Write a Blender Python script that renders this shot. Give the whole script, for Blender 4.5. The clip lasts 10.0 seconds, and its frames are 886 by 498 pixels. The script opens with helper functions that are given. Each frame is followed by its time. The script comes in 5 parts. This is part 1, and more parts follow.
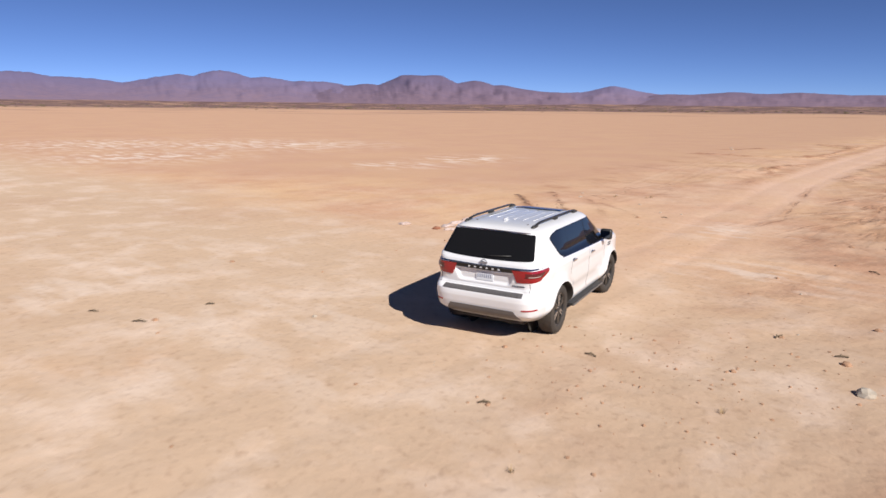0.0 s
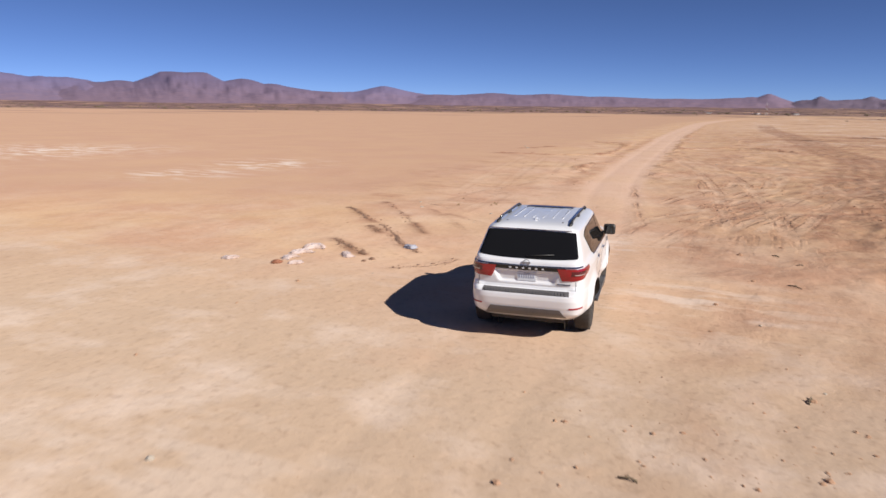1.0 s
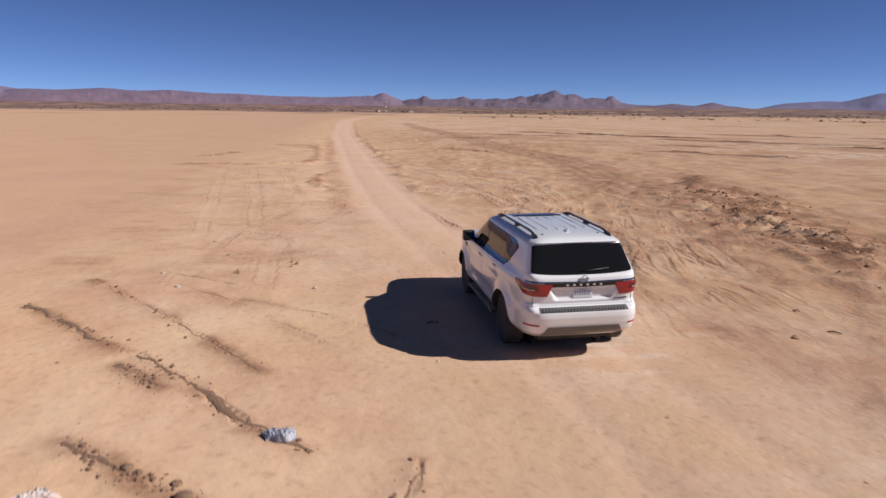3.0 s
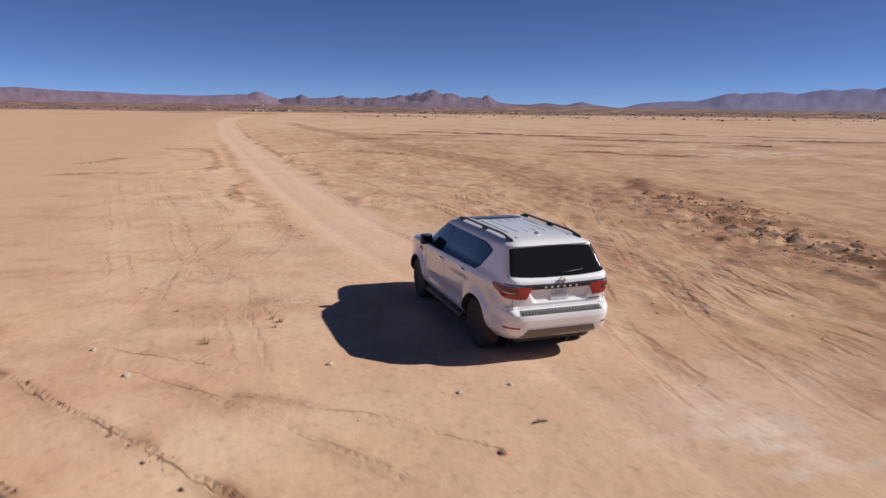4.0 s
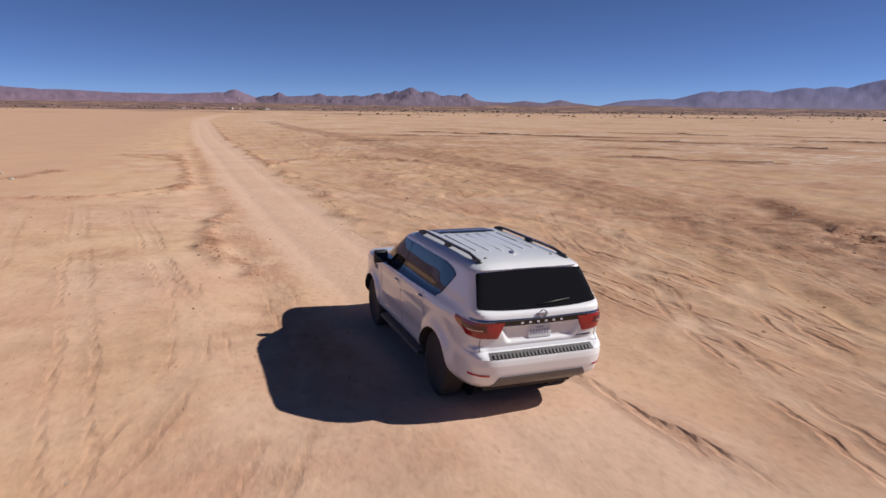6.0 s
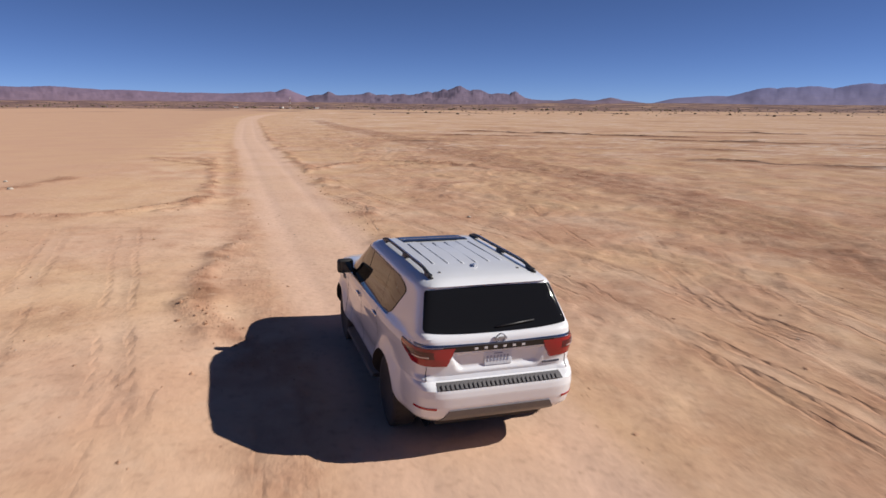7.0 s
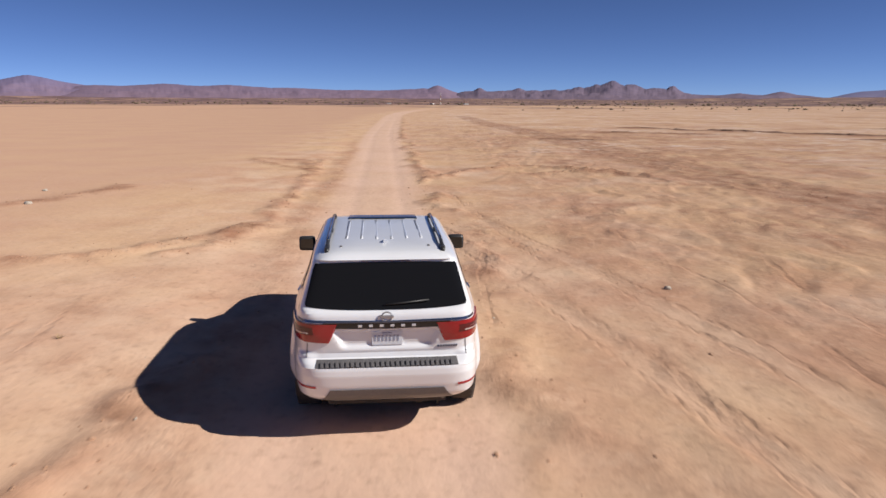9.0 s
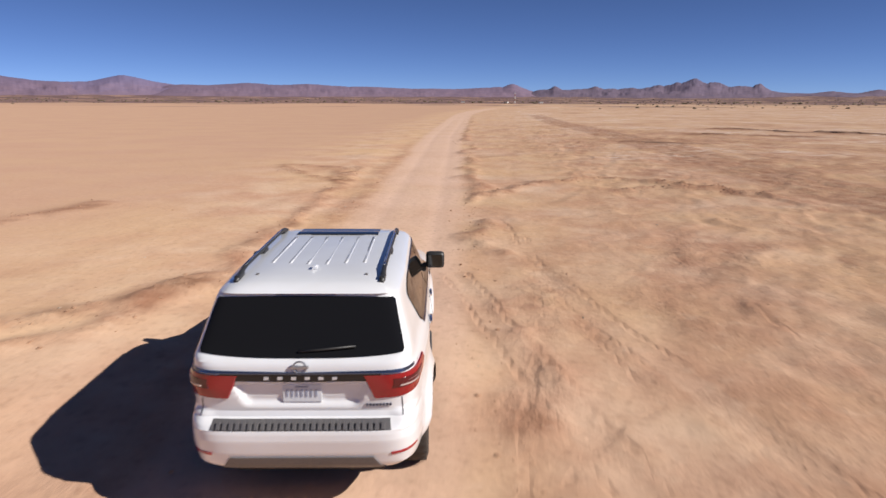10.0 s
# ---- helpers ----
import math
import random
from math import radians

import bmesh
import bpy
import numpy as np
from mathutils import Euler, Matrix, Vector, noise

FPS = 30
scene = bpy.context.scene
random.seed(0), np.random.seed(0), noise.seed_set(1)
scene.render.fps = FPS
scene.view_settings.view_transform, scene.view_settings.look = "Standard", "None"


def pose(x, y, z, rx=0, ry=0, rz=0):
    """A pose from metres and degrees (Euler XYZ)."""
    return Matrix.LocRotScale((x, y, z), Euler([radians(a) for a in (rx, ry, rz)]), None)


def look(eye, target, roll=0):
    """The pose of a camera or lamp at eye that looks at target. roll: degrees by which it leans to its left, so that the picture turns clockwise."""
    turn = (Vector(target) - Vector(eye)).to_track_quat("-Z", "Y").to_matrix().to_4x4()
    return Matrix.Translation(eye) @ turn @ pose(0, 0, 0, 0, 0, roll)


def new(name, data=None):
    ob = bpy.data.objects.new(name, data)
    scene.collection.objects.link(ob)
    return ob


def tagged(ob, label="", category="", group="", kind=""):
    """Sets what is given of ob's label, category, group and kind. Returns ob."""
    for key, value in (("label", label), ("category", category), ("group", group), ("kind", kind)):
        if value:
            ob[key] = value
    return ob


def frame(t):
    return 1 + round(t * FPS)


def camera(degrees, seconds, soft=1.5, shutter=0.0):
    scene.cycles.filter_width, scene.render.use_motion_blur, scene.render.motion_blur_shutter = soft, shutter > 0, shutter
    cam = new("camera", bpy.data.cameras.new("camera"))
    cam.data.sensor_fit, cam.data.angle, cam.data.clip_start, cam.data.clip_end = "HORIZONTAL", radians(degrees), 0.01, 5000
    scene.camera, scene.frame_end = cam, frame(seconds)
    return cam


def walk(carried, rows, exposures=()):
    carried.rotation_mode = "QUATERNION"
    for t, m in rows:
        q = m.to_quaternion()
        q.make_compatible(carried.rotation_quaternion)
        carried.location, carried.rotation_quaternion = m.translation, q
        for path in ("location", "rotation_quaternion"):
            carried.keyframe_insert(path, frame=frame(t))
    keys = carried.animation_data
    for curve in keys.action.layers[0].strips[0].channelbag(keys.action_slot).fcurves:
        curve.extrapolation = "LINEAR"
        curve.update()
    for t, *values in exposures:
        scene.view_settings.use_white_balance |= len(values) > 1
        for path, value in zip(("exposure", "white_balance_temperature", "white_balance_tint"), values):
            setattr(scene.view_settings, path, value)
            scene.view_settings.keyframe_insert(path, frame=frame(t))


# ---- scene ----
cam = camera(65.9, 10.0, shutter=0.35)
walk(cam, [
    (0, pose(12.013, -43.227, 3.753, 78.34, -0.50, 44.01)),
    (0.5, pose(9.864, -42.278, 3.699, 78.42, -0.50, 34.78)),
    (1, pose(7.692, -40.930, 3.690, 78.46, -0.60, 25.51)),
    (1.5, pose(5.602, -39.100, 3.673, 78.50, -0.58, 16.87)),
    (2, pose(3.660, -36.887, 3.661, 78.58, -0.46, 8.77)),
    (2.5, pose(1.916, -34.392, 3.689, 78.56, -0.61, 1.99)),
    (4, pose(-2.148, -27.896, 3.792, 78.63, -0.70, -14.40)),
    (4.5, pose(-2.615, -24.904, 3.753, 78.60, -0.70, -16.29)),
    (5, pose(-2.791, -21.713, 3.721, 78.54, -0.69, -16.54)),
    (6.5, pose(-2.064, -12.943, 3.665, 78.42, -0.55, -15.29)),
    (7, pose(-1.593, -10.059, 3.640, 78.33, -0.40, -12.24)),
    (7.5, pose(-1.133, -7.476, 3.584, 78.22, -0.32, -9.17)),
    (8, pose(-0.763, -5.116, 3.496, 78.14, -0.26, -6.18)),
    (8.5, pose(-0.386, -2.678, 3.426, 78.04, -0.26, -3.12)),
    (9, pose(-0.000, 0.000, 3.355, 77.95, -0.18, 0.00)),
    (9.5, pose(0.347, 3.105, 3.339, 77.83, -0.24, 2.99)),
    (10, pose(0.610, 6.598, 3.310, 77.82, -0.17, 6.10)),
], exposures=[(0, 0.22), (1.5, 0.15), (4, 0.07), (7, 0.08), (10, 0.15)])

# path of the car: seconds, x, y, heading, pitch, roll
CAR_PATH = [
    (0, 4.317, -32.547, 15.86, -0.35, 0.8),
    (0.5, 4.094, -30.378, 11.24, -0.35, 0.2),
    (1, 3.961, -28.214, 8.56, -0.2, 0.0),
    (1.5, 3.846, -26.141, 7.45, -0.8, -0.3),
    (2, 3.700, -24.094, 6.07, -0.8, -0.9),
    (2.5, 3.442, -21.854, 5.41, 0.1, -0.9),
    (4, 1.948, -15.931, 4.80, 0.5, -0.3),
    (4.5, 1.625, -13.430, 4.62, 0.1, -0.2),
    (5, 1.300, -10.798, 4.27, 0.0, 0.0),
    (6.5, 0.469, -3.572, 4.19, 0.15, 0.3),
    (7, 0.221, -0.984, 4.78, 0.1, 0.2),
    (7.5, -0.032, 1.580, 4.96, 0.1, 0.2),
    (8, -0.309, 4.067, 5.07, 0.0, 0.0),
    (8.5, -0.567, 6.551, 5.40, -0.1, -0.1),
    (9, -0.803, 8.959, 5.71, -0.2, 0.2),
    (9.5, -1.065, 11.428, 6.55, 0.2, 0.3),
    (10, -1.340, 13.974, 7.34, 0.0, 0.2),
]

# ---- light: clear desert sky, sun to the side of the road ----
SUN_ELEVATION, SUN_X, SUN_Y = radians(36.1), 0.972, -0.236
world = bpy.data.worlds.new("desert_sky")
scene.world = world
world.use_nodes = True
wn = world.node_tree.nodes
sky = wn.new("ShaderNodeTexSky")
sky.sky_type, sky.sun_disc = "NISHITA", False
sky.sun_elevation, sky.sun_rotation = SUN_ELEVATION, math.atan2(SUN_X, SUN_Y)
sky.altitude, sky.air_density, sky.dust_density, sky.ozone_density = 2600, 0.42, 0.0, 5.0
tint = wn.new("ShaderNodeMix")
tint.data_type, tint.blend_type = "RGBA", "MULTIPLY"
tint.inputs["Factor"].default_value, tint.inputs["B"].default_value = 1.0, (0.90, 0.88, 1.02, 1)
world.node_tree.links.new(sky.outputs[0], tint.inputs["A"])
world.node_tree.links.new(tint.outputs["Result"], wn["Background"].inputs[0])
wn["Background"].inputs[1].default_value = 0.083
sun = new("sun", bpy.data.lights.new("sun", "SUN"))
sun.data.energy, sun.data.angle, sun.data.color = 5.0, radians(0.53), (1.0, 0.955, 0.90)
c = math.cos(SUN_ELEVATION)
sun.matrix_world = look((SUN_X * c * 50, SUN_Y * c * 50, math.sin(SUN_ELEVATION) * 50), (0, 0, 0))


# ---- materials ----
def material(name, base, rough=0.6, metal=0.0, coat=0.0, grain=None, bump=0.0, scale=20.0, spread=0.12, emission=0.0):
    """A procedural surface: two scales of colour variation, roughness variation and fine relief."""
    m = bpy.data.materials.new(name)
    m.use_nodes = True
    n, l = m.node_tree.nodes, m.node_tree.links
    b = n["Principled BSDF"]
    b.inputs["Roughness"].default_value, b.inputs["Metallic"].default_value = rough, metal
    b.inputs["Coat Weight"].default_value, b.inputs["Coat Roughness"].default_value = coat, 0.03
    b.inputs["Base Color"].default_value = (*base, 1)
    if emission:
        b.inputs["Emission Color"].default_value, b.inputs["Emission Strength"].default_value = (*base, 1), emission
    if grain:
        tc = n.new("ShaderNodeTexCoord")
        big, fine = n.new("ShaderNodeTexNoise"), n.new("ShaderNodeTexNoise")
        big.inputs["Scale"].default_value, fine.inputs["Scale"].default_value = scale * 0.1, scale
        big.inputs["Detail"].default_value, fine.inputs["Detail"].default_value = 5, 4
        for t in (big, fine):
            l.new(tc.outputs["Object"], t.inputs["Vector"])
        add = n.new("ShaderNodeMath")
        add.operation = "ADD"
        l.new(big.outputs["Fac"], add.inputs[0]), l.new(fine.outputs["Fac"], add.inputs[1])
        ramp = n.new("ShaderNodeMapRange")
        ramp.inputs["From Min"].default_value, ramp.inputs["From Max"].default_value = 1 - spread * 3, 1 + spread * 3
        l.new(add.outputs[0], ramp.inputs["Value"])
        mix = n.new("ShaderNodeMix")
        mix.data_type = "RGBA"
        mix.inputs["A"].default_value, mix.inputs["B"].default_value = (*base, 1), (*grain, 1)
        l.new(ramp.outputs[0], mix.inputs["Factor"]), l.new(mix.outputs["Result"], b.inputs["Base Color"])
        if bump:
            bp = n.new("ShaderNodeBump")
            bp.inputs["Strength"].default_value, bp.inputs["Distance"].default_value = 0.6, bump
            l.new(fine.outputs["Fac"], bp.inputs["Height"]), l.new(bp.outputs[0], b.inputs["Normal"])
    return m


PAINT = material("white_paint", (0.78, 0.785, 0.805), 0.30, coat=0.8, grain=(0.74, 0.735, 0.735), scale=6)
GLASS = material("privacy_glass", (0.010, 0.010, 0.011), 0.02)
GLASS.node_tree.nodes["Principled BSDF"].inputs["Specular IOR Level"].default_value = 0.22
SIDE_GLASS = material("tinted_glass", (0.008, 0.008, 0.009), 0.02)
GLOSS_BLACK = material("gloss_black", (0.012, 0.012, 0.013), 0.12)
SILVER = material("silver_letters", (0.62, 0.63, 0.65), 0.35, metal=0.35)
BLACK = material("black_plastic", (0.02, 0.02, 0.022), 0.45, grain=(0.035, 0.033, 0.03), scale=60, bump=0.001)
PAD = material("step_rubber", (0.085, 0.08, 0.088), 0.6, grain=(0.12, 0.113, 0.11), scale=50, bump=0.002)
GREY = material("grey_plastic", (0.115, 0.11, 0.11), 0.5, grain=(0.17, 0.155, 0.145), scale=40)
CHROME = material("chrome", (0.75, 0.76, 0.78), 0.12, metal=1.0)
# dark chrome whose base colour holds the blue of a sky reflection
SKY_CHROME = material("sky_chrome", (0.10, 0.13, 0.2), 0.15, metal=0.8)
RED = material("red_lens", (0.27, 0.006, 0.010), 0.12, coat=0.7)
SMOKED = material("smoked_lens", (0.085, 0.008, 0.010), 0.15, coat=0.6)
LENS = material("clear_lens", (0.60, 0.47, 0.44), 0.25, metal=0.3, coat=1.0)
EMBLEM = material("satin_chrome", (0.34, 0.35, 0.38), 0.3, metal=0.6)
AMBER = material("reflector_red", (0.35, 0.02, 0.03), 0.2, coat=0.5)
MIRROR = material("mirror_glass", (0.07, 0.075, 0.08), 0.03, metal=1.0)
SEAM = material("panel_gap", (0.10, 0.10, 0.11), 0.7)
PLATE = material("plate_face", (0.72, 0.74, 0.76), 0.4, grain=(0.62, 0.65, 0.7), scale=30)
INK = material("plate_ink", (0.28, 0.30, 0.38), 0.5)
TYRE = material("tyre_rubber", (0.024, 0.023, 0.022), 0.8, grain=(0.075, 0.058, 0.045), scale=14, spread=0.2, bump=0.002)
RIM = material("rim_alloy", (0.06, 0.06, 0.065), 0.3, metal=0.7, grain=(0.14, 0.12, 0.10), scale=18)
RIM_FACE = material("rim_machined_face", (0.42, 0.42, 0.43), 0.25, metal=0.9)
UNDER = material("underbody", (0.02, 0.019, 0.018), 0.85, grain=(0.06, 0.05, 0.04), scale=12)
STONE = material("pale_stone", (0.52, 0.46, 0.38), 0.9, grain=(0.36, 0.29, 0.22), scale=25, bump=0.004)
CLOD = material("brown_clod", (0.46, 0.275, 0.17), 0.95, grain=(0.35, 0.195, 0.115), scale=12, bump=0.006)
# dark soil, which on the torn strips stands in for rut shadow
ASH_AND_SHADOW = material("charred_soil_and_shadow", (0.17, 0.10, 0.065), 0.95, grain=(0.28, 0.16, 0.10), scale=14, bump=0.005)
SHRUB = material("dry_shrub", (0.10, 0.075, 0.045), 0.9, grain=(0.17, 0.125, 0.075), scale=9)
STRAW = material("dry_straw", (0.48, 0.34, 0.19), 0.9, grain=(0.36, 0.24, 0.13), scale=30)
BAG = material("white_plastic_bag", (0.60, 0.52, 0.51), 0.5, grain=(0.45, 0.30, 0.22), scale=9)
BLUE_BAG = material("blue_grey_bag", (0.22, 0.24, 0.32), 0.5, grain=(0.42, 0.41, 0.44), scale=9)
RUST = material("rusty_can", (0.36, 0.14, 0.07), 0.7, grain=(0.22, 0.09, 0.05), scale=15)
WALL = material("white_wall", (0.72, 0.69, 0.64), 0.8, grain=(0.62, 0.58, 0.52), scale=2)
ROOF = material("roof_sheet", (0.30, 0.17, 0.13), 0.7, grain=(0.22, 0.13, 0.1), scale=3)


def rock_material(name, low, high, blotch):
    """Bare desert mountain, haze tint in its colours: foot colour, crest colour and random darker blotches."""
    m = bpy.data.materials.new(name)
    m.use_nodes = True
    n, l = m.node_tree.nodes, m.node_tree.links
    b = n["Principled BSDF"]
    b.inputs["Roughness"].default_value = 1.0
    b.inputs["Specular IOR Level"].default_value = 0.1
    tc, sep = n.new("ShaderNodeTexCoord"), n.new("ShaderNodeSeparateXYZ")
    l.new(tc.outputs["Object"], sep.inputs[0])
    noise_a, noise_b = n.new("ShaderNodeTexNoise"), n.new("ShaderNodeTexNoise")
    noise_a.inputs["Scale"].default_value, noise_a.inputs["Detail"].default_value = 0.006, 6
    noise_b.inputs["Scale"].default_value, noise_b.inputs["Detail"].default_value = 0.03, 6
    for t in (noise_a, noise_b):
        l.new(tc.outputs["Object"], t.inputs["Vector"])
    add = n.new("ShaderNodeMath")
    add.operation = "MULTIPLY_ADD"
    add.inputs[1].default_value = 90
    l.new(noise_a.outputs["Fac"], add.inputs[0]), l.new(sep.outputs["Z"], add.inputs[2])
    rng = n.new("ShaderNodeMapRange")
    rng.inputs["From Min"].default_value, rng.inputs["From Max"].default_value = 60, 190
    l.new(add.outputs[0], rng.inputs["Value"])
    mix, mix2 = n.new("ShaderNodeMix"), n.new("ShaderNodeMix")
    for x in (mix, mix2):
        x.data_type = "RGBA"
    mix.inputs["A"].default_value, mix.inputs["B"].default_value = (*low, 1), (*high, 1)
    mix2.inputs["B"].default_value = (*blotch, 1)
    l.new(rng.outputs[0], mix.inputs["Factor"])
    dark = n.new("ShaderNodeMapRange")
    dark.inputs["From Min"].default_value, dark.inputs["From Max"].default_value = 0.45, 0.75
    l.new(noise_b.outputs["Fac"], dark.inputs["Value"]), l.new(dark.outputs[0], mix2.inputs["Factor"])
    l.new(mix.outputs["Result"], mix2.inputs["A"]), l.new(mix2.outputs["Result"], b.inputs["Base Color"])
    return m


def sand_material():
    """Playa soil. The mesh carries how much road dust with near brightness, turned brown soil, salt and scrub lie at
    each place.
    """
    m = bpy.data.materials.new("desert_soil")
    m.use_nodes = True
    n, l = m.node_tree.nodes, m.node_tree.links
    b = n["Principled BSDF"]
    b.inputs["Roughness"].default_value = 0.95
    b.inputs["Specular IOR Level"].default_value = 0.15
    b.inputs["Diffuse Roughness"].default_value = 0.2
    tc = n.new("ShaderNodeTexCoord")

    def tex(scale, detail, stretch=(1, 1, 1), rough=0.55):
        mp, t = n.new("ShaderNodeMapping"), n.new("ShaderNodeTexNoise")
        mp.inputs["Scale"].default_value = stretch
        t.inputs["Scale"].default_value, t.inputs["Detail"].default_value, t.inputs["Roughness"].default_value = scale, detail, rough
        l.new(tc.outputs["Object"], mp.inputs[0]), l.new(mp.outputs[0], t.inputs["Vector"])
        return t.outputs["Fac"]

    def ramp(src, a, z):
        r = n.new("ShaderNodeMapRange")
        r.inputs["From Min"].default_value, r.inputs["From Max"].default_value = a, z
        l.new(src, r.inputs["Value"])
        return r.outputs[0]

    def mixed(a, colour, fac):
        x = n.new("ShaderNodeMix")
        x.data_type = "RGBA"
        if isinstance(a, tuple):
            x.inputs["A"].default_value = (*a, 1)
        else:
            l.new(a, x.inputs["A"])
        x.inputs["B"].default_value = (*colour, 1)
        l.new(fac, x.inputs["Factor"])
        return x.outputs["Result"]

    def times(a, z):
        x = n.new("ShaderNodeMath")
        x.operation, x.use_clamp = "MULTIPLY", True
        l.new(a, x.inputs[0])
        if isinstance(z, float):
            x.inputs[1].default_value = z
        else:
            l.new(z, x.inputs[1])
        return x.outputs[0]

    def layer(name):
        a = n.new("ShaderNodeAttribute")
        a.attribute_name = name
        return a.outputs["Fac"]

    def sums(a, z, how="ADD"):
        x = n.new("ShaderNodeMath")
        x.operation = how
        for k, v in enumerate((a, z)):
            if isinstance(v, float):
                x.inputs[k].default_value = v
            else:
                l.new(v, x.inputs[k])
        return x.outputs[0]

    mottle = layer("mottle")
    col = mixed(SAND, SAND_PALE, times(mottle, ramp(tex(0.42, 7, rough=0.6), 0.42, 0.66)))
    col = mixed(col, SAND_YELLOW, times(ramp(tex(0.16, 5), 0.40, 0.60), 0.65))
    col = mixed(col, SAND_RED, times(mottle, times(ramp(tex(0.75, 7, (1.0, 0.5, 1)), 0.48, 0.8), 0.5)))
    # left plain: pinkish distance haze put into the sand colour
    col = mixed(col, SAND_HAZE, times(ramp(mottle, 1.0, 0.25), 0.6))
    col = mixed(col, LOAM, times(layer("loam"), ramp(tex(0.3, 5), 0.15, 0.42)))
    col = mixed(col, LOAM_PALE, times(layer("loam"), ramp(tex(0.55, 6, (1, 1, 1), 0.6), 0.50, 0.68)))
    col = mixed(col, DUST_AND_LIGHT, times(layer("road"), ramp(layer("loam"), 1.0, 0.0)))
    col = mixed(col, SAND_RED, times(layer("turned"), ramp(tex(1.1, 6, (1.2, 0.8, 1), 0.52), 0.22, 0.7)))
    col = mixed(col, SOIL_DARK, times(layer("dark"), ramp(tex(2.6, 6), 0.2, 0.5)))
    col = mixed(col, SALT, times(layer("salt"), ramp(tex(0.5, 6, (1, 2.5, 1)), 0.48, 0.6)))
    col = mixed(col, SCRUB, times(layer("scrub"), ramp(tex(0.012, 6, (1, 1, 1)), 0.32, 0.5)))
    col = mixed(col, SOIL_DARK, times(mottle, times(ramp(tex(7, 6), 0.54, 0.82), 0.40)))
    col = mixed(col, SAND_PALE, times(mottle, times(ramp(tex(3.1, 6), 0.55, 0.8), 0.5)))
    # furrows: crisp broken lines pressed by tyres, and the smooth strips between them
    away = sums(layer("furrow"), times(tex(2.2, 5), 0.22))
    gone = times(layer("press"), ramp(tex(0.55, 4), 0.40, 0.56))
    cut = times(ramp(away, 0.185, 0.12), gone)
    bank = times(ramp(away, 0.34, 0.16), gone)
    strip = times(ramp(sums(layer("tread"), times(tex(3.0, 4), 0.15)), 0.34, 0.24), times(sums(layer("press"), 0.25), ramp(tex(0.4, 3), 0.38, 0.55)))
    col = mixed(col, SAND_PALE, times(strip, 0.40))
    col = mixed(col, SAND_RED, times(bank, 0.42))
    # cut lines darkened in colour for the shade in ruts and streaks
    col = mixed(col, SOIL_DARK, times(cut, times(ramp(tex(1.7, 5), 0.36, 0.62), 0.52)))
    l.new(col, b.inputs["Base Color"])
    bump = n.new("ShaderNodeBump")
    bump.inputs["Strength"].default_value, bump.inputs["Distance"].default_value = 0.9, 0.04
    mixh = n.new("ShaderNodeMath")
    mixh.operation = "ADD"
    l.new(tex(4, 7, rough=0.55), mixh.inputs[0]), l.new(tex(1.3, 5), mixh.inputs[1])
    height = sums(sums(mixh.outputs[0], 0.6, "MULTIPLY"), times(layer("turned"), tex(6.5, 6, (1.2, 0.7, 1), 0.6)))
    height = sums(sums(height, times(bank, 0.5)), cut, "SUBTRACT")
    l.new(height, bump.inputs["Height"]), l.new(bump.outputs[0], b.inputs["Normal"])
    return m


SAND, SAND_PALE, SAND_YELLOW, SAND_RED = (0.565, 0.335, 0.214), (0.655, 0.46, 0.325), (0.65, 0.43, 0.245), (0.375, 0.19, 0.115)
SAND_HAZE, LOAM, LOAM_PALE = (0.50, 0.305, 0.21), (0.55, 0.395, 0.275), (0.66, 0.51, 0.40)
DUST_AND_LIGHT, SOIL_DARK, SALT, SCRUB = (0.675, 0.455, 0.335), (0.19, 0.09, 0.05), (0.74, 0.62, 0.53), (0.15, 0.09, 0.085)
SOIL = sand_material()
# purple and blue of distance haze are painted into these rock colours
MOUNTAIN_NEAR = rock_material("hazed_rock", (0.26, 0.175, 0.215), (0.17, 0.135, 0.215), (0.17, 0.125, 0.185))
MOUNTAIN_FAR = rock_material("hazed_far_rock", (0.285, 0.195, 0.245), (0.19, 0.165, 0.285), (0.195, 0.155, 0.245))
MOUNTAIN_BLUE = rock_material("hazed_blue_rock", (0.205, 0.18, 0.265), (0.15, 0.15, 0.27), (0.145, 0.14, 0.25))
MOUNTAIN_DARK = rock_material("hazed_dark_rock", (0.20, 0.145, 0.18), (0.13, 0.11, 0.17), (0.125, 0.10, 0.15))


# ---- small helpers ----
def mesh_object(name, verts, faces, mat, parent=None, label="", smooth=True):
    me = bpy.data.meshes.new(name)
    me.from_pydata([tuple(v) for v in verts], [], [tuple(f) for f in faces])
    me.materials.append(mat)
    if smooth:
        me.polygons.foreach_set("use_smooth", [True] * len(me.polygons))
        me.set_sharp_from_angle(angle=radians(42))
    me.update()
    ob = new(name, me)
    ob.parent = parent
    return tagged(ob, label)


def part(name, bm, mat, parent=None, label="", smooth=False):
    me = bpy.data.meshes.new(name)
    bm.normal_update()
    bm.to_mesh(me)
    bm.free()
    me.materials.append(mat)
    if smooth:
        me.polygons.foreach_set("use_smooth", [True] * len(me.polygons))
    ob = new(name, me)
    ob.parent = parent
    return tagged(ob, label)


